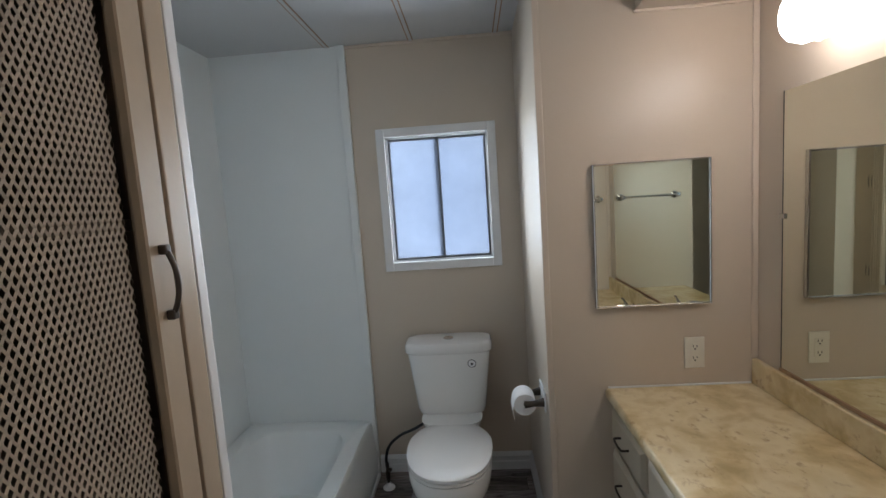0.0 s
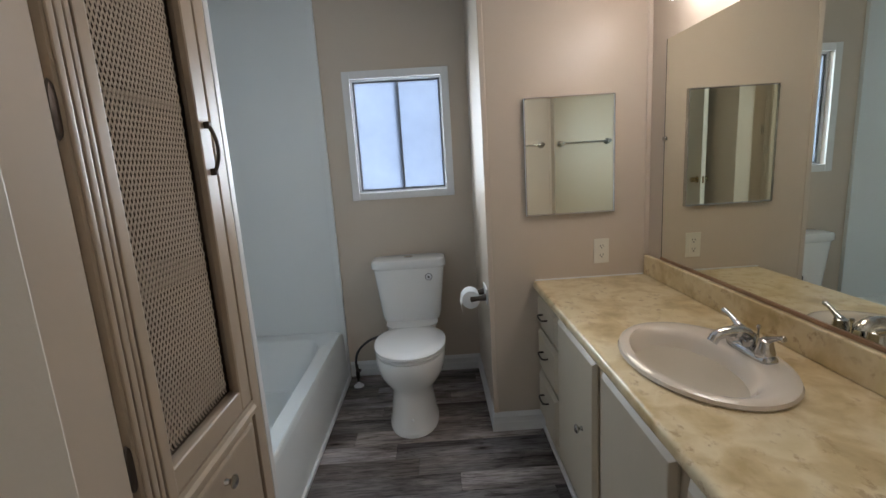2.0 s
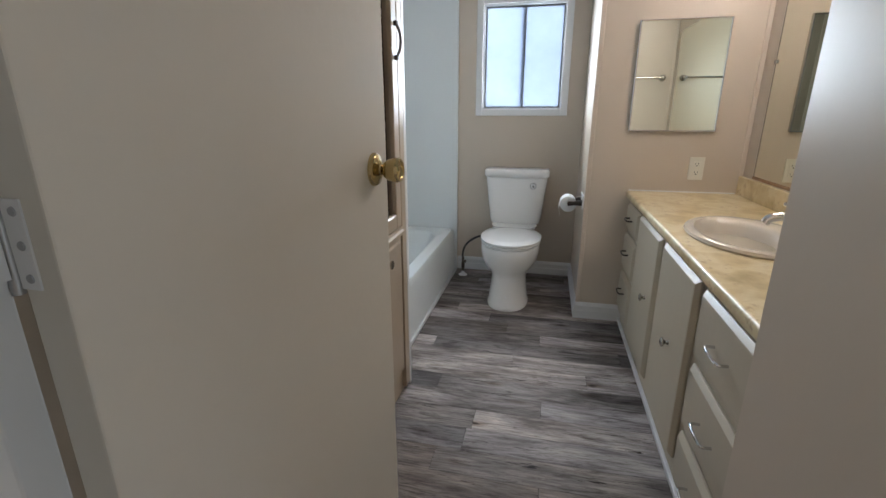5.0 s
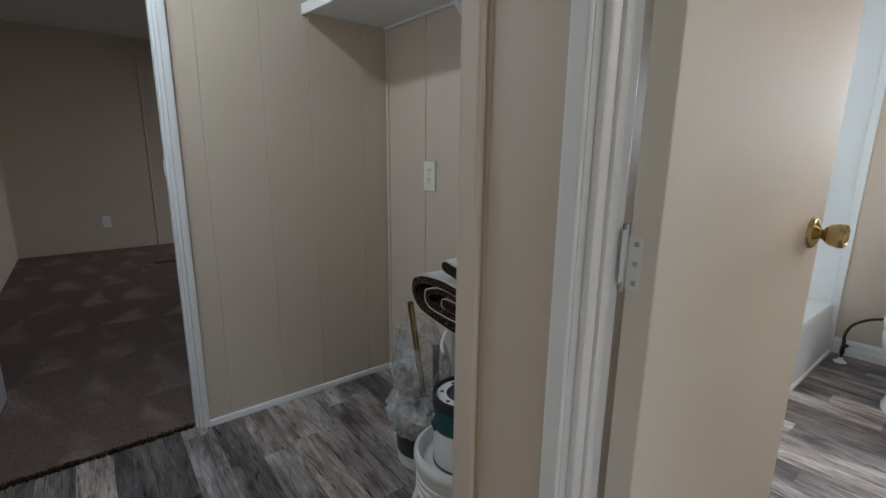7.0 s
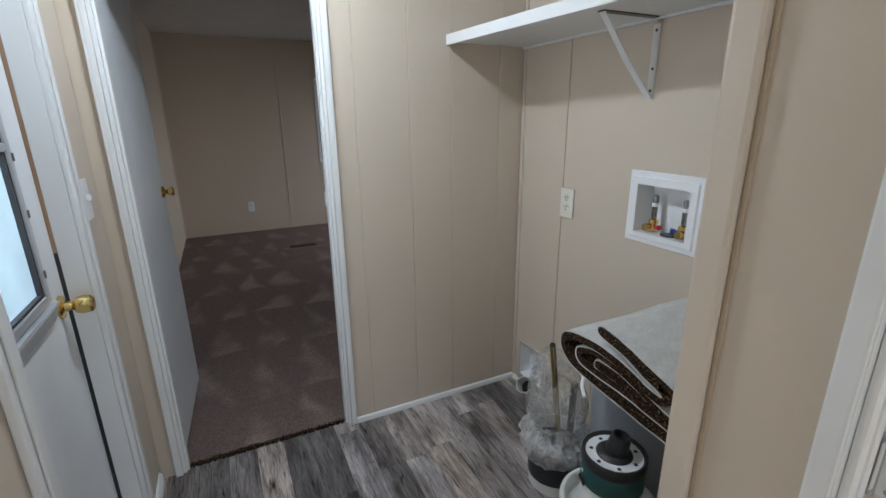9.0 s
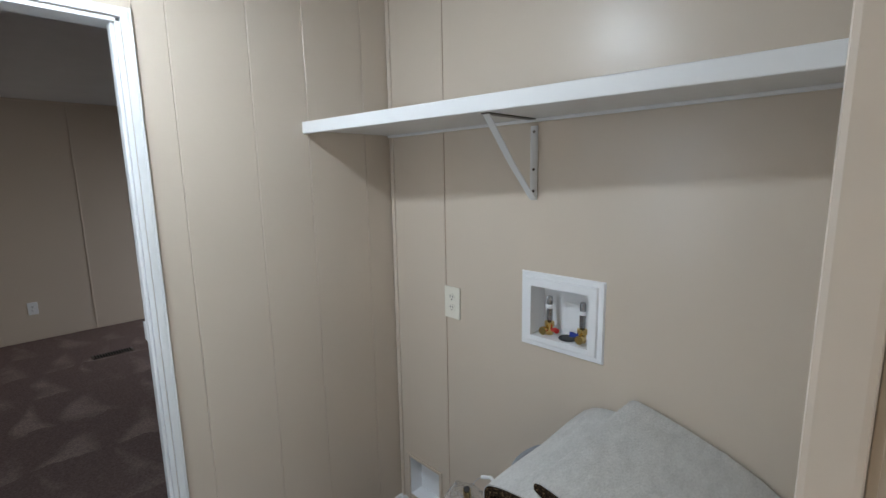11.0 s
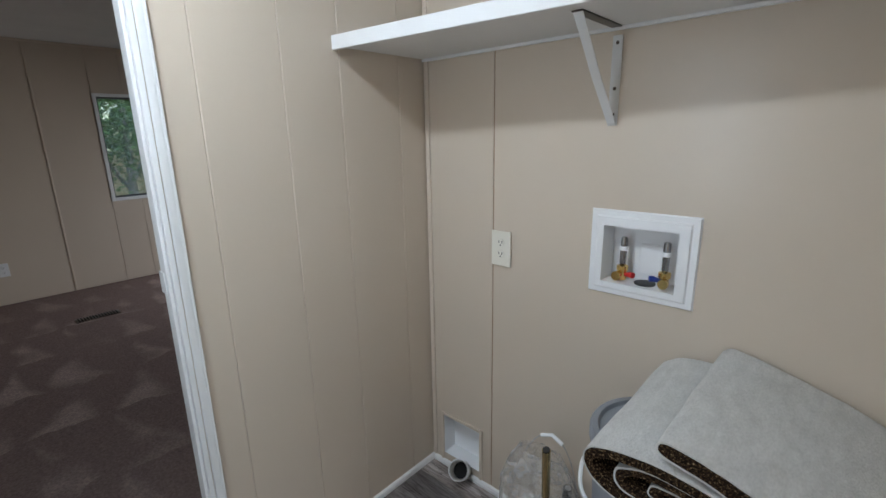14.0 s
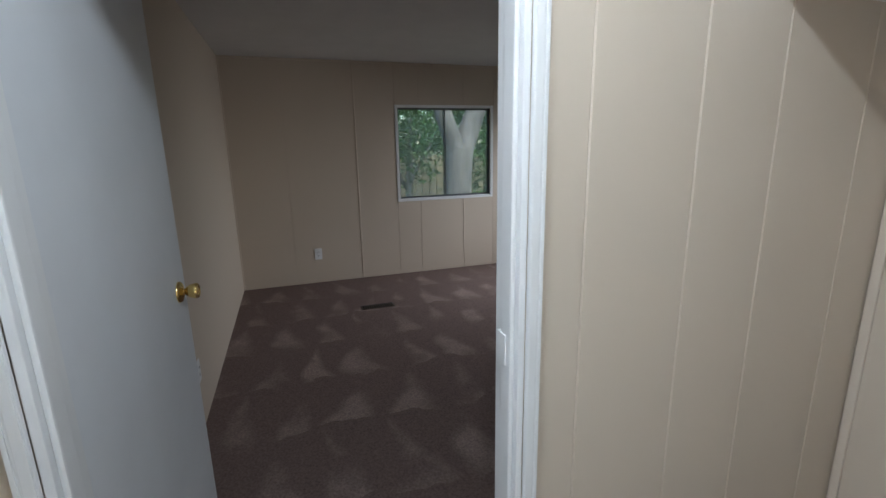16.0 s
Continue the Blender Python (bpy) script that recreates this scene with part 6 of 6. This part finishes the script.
def tree(name, label, x, y, limbs, leaves, spread, seed, trunk_r=0.32):
    rng = random.Random(seed)
    t = thing(name, label, "tree", (x, y, -0.70))
    bm = bmesh.new()
    for pts, radii in limbs:
        tube(smooth_path(pts, 5), np.interp(np.linspace(0, len(radii) - 1, (len(pts) - 1) * 5 + 1), range(len(radii)), radii).tolist(), 14, bm)
    for v in bm.verts:
        v.co += 0.03 * noise.noise_vector(v.co * 2.5)
    part("trunk", bm, BARK, t, smooth=True)
    verts, faces = [], []
    for cx_, cy_, cz_, rad, cnt in leaves:
        for _ in range(cnt):
            d = Vector((rng.gauss(0, 1), rng.gauss(0, 1), rng.gauss(0, 1))).normalized() * rad * rng.random() ** 0.4
            c = Vector((cx_, cy_, cz_)) + d * Vector((1, 1, 0.8)).length / 1.6
            a = Vector((rng.gauss(0, 1), rng.gauss(0, 1), rng.gauss(0, 0.6))).normalized()
            b_ = a.orthogonal().normalized()
            b_.rotate(Euler((rng.random() * 6, rng.random() * 6, 0)))
            L, W = spread * (0.7 + 0.6 * rng.random()), spread * 0.45
            i = len(verts)
            verts += [c, c + a * L * 0.5 + b_ * W * 0.5, c + a * L, c + a * L * 0.5 - b_ * W * 0.5]
            faces.append((i, i + 1, i + 2, i + 3))
    me = bpy.data.meshes.new("crown")
    me.from_pydata([tuple(v) for v in verts], [], faces)
    me.materials.append(LEAF)
    cr = new("crown", me)
    cr.parent = t
    return t


tree("garden_tree", "pale forked tree trunk close to the bedroom window", -8.6, 1.55, [([(0, -0.06, 0), (0, 0, 1.1), (0.0, 0.03, 2.15)], [0.27, 0.20, 0.24]), ([(0, 0.0, 2.0), (0.1, -0.22, 2.6), (0.1, -0.55, 3.6), (0.2, -0.8, 5.2)], [0.18, 0.14, 0.12, 0.06]), ([(0, 0.04, 2.0), (0, 0.24, 2.5), (-0.1, 0.62, 3.5), (-0.2, 0.95, 5.2)], [0.20, 0.17, 0.14, 0.07])], [(0.2, -1.2, 4.6, 1.4, 500), (0, 1.5, 4.8, 1.5, 500), (0, 0.2, 5.6, 1.4, 400)], 0.14, 3)
tree("leafy_tree", "dense green broadleaf tree behind the window", -10.4, 1.15, [([(0, 0, 0), (0.1, 0, 1.5), (0, 0.1, 3.2)], [0.09, 0.07, 0.04]), ([(0, 0, 1.4), (0.3, 0.5, 2.4), (0.4, 0.9, 3.2)], [0.04, 0.03, 0.02]), ([(0, 0, 1.3), (0.2, -0.6, 2.3), (0.2, -1.0, 3.0)], [0.04, 0.03, 0.02])], [(0.3, 0.2, 2.7, 1.0, 1700), (0.3, -0.7, 2.5, 0.9, 1500), (0.4, 0.9, 2.8, 0.9, 1200), (0.1, 0.1, 3.9, 1.2, 700), (-0.2, -1.5, 3.4, 1.0, 600), (0.3, -0.1, 2.0, 0.7, 700)], 0.11, 8)
tree("leafy_bush", "dark green shrub beyond the tree trunk", -10.2, 2.75, [([(0, 0, 0), (0.05, 0, 1.0), (0.1, 0, 2.4)], [0.08, 0.06, 0.03])], [(0, 0, 1.3, 0.9, 1300), (0.1, 0.0, 2.3, 1.0, 1700), (0, 0, 3.3, 1.0, 1000), (0.2, -0.5, 2.9, 0.7, 800)], 0.11, 21)
fence = thing("board_fence", "weathered brown board fence behind the trees", "fence", (-13, 0, -0.7))
for k in range(70):
    y = -7 + 0.2 * k
    part("board", box(-0.012, 0.012, y, y + 0.185, 0.03, 1.95 + 0.02 * math.sin(k * 2.3)), FENCE, fence)
part("rail", box(0.0125, 0.05, -7, 7, 0.5, 0.59), FENCE, fence)
part("rail", box(0.0125, 0.05, -7, 7, 1.5, 1.59), FENCE, fence)
hedge_v, hedge_f, rng = [], [], random.Random(4)
for _ in range(7000):
    c = Vector((-16 + rng.gauss(0, 1.0), rng.uniform(-9, 9), -0.7 + 6.5 * rng.random() ** 0.8))
    a = Vector((rng.gauss(0, 1), rng.gauss(0, 1), rng.gauss(0, 1))).normalized()
    b_ = a.orthogonal().normalized()
    i = len(hedge_v)
    hedge_v += [tuple(c), tuple(c + a * 0.2 + b_ * 0.1), tuple(c + a * 0.4), tuple(c + a * 0.2 - b_ * 0.1)]
    hedge_f.append((i, i + 1, i + 2, i + 3))
me = bpy.data.meshes.new("far_hedge")
me.from_pydata(hedge_v, [], hedge_f)
me.materials.append(LEAF)
tagged(new("far_hedge", me), "dense green hedge in the distance", "hedge", kind="stuff")

# ---- vinyl planks, one object each ----
floor = structure("floor", box(-2.135, 1.70, -1.69, 2.60, -0.0039, -0.0012), DARK, "grey weathered-oak vinyl plank floor", "floor")
PITCH, LENGTH, ROW0 = 0.1165, 0.92, 1.007
known = {4: -0.155, 1: -0.097, 0: 0.237, 2: -0.512, -2: 0.043, -3: -0.213, -5: -0.32, -1: -0.405}
plank_mesh = {}
rng = random.Random(2)


def floor_spans(y):
    """Stretches of x that the floor fills at y."""
    if y > Y_JUT:
        return [(-0.66, X_JUT)]
    if y > 0.93:
        return [(-0.66, 0.48)]
    if y > 0.24:
        return [(-0.56, 0.48)]
    if y > 0.06:
        return [(X_LAU, -0.52), (-0.43, 0.48)]
    if y > -0.57:
        return [(X_LAU, -0.52), (-0.43, 0.38)]
    if y > -0.65:
        return [(X_LAU, -0.51), (-0.32, 0.34)]
    return [(X_LAU - 0.034, 1.70)]


for row in range(-23, 14):
    y0 = ROW0 + row * PITCH
    y1 = y0 + PITCH
    if y0 > Y_WIN or y1 < Y_HALL - 0.06:
        continue
    start = known.get(row, rng.uniform(-0.5, 0.5))
    k = -5
    while start + k * LENGTH < 1.7:
        xa_, xb_ = start + k * LENGTH, start + (k + 1) * LENGTH
        k += 1
        for s0, s1 in floor_spans((y0 + y1) / 2):
            a, b = max(xa_, s0), min(xb_, s1)
            if b - a < 0.02:
                continue
            key = round(b - a, 3)
            if key not in plank_mesh:
                me = bpy.data.meshes.new("plank")
                q = box(0, key - 0.0012, 0, PITCH - 0.0012, -0.0012, 0.0, 0.0)
                q.to_mesh(me)
                q.free()
                me.materials.append(PLANK)
                plank_mesh[key] = me
            ob = new("plank", plank_mesh[key])
            ob.location = (a, y0, 0)
            ob.parent = floor
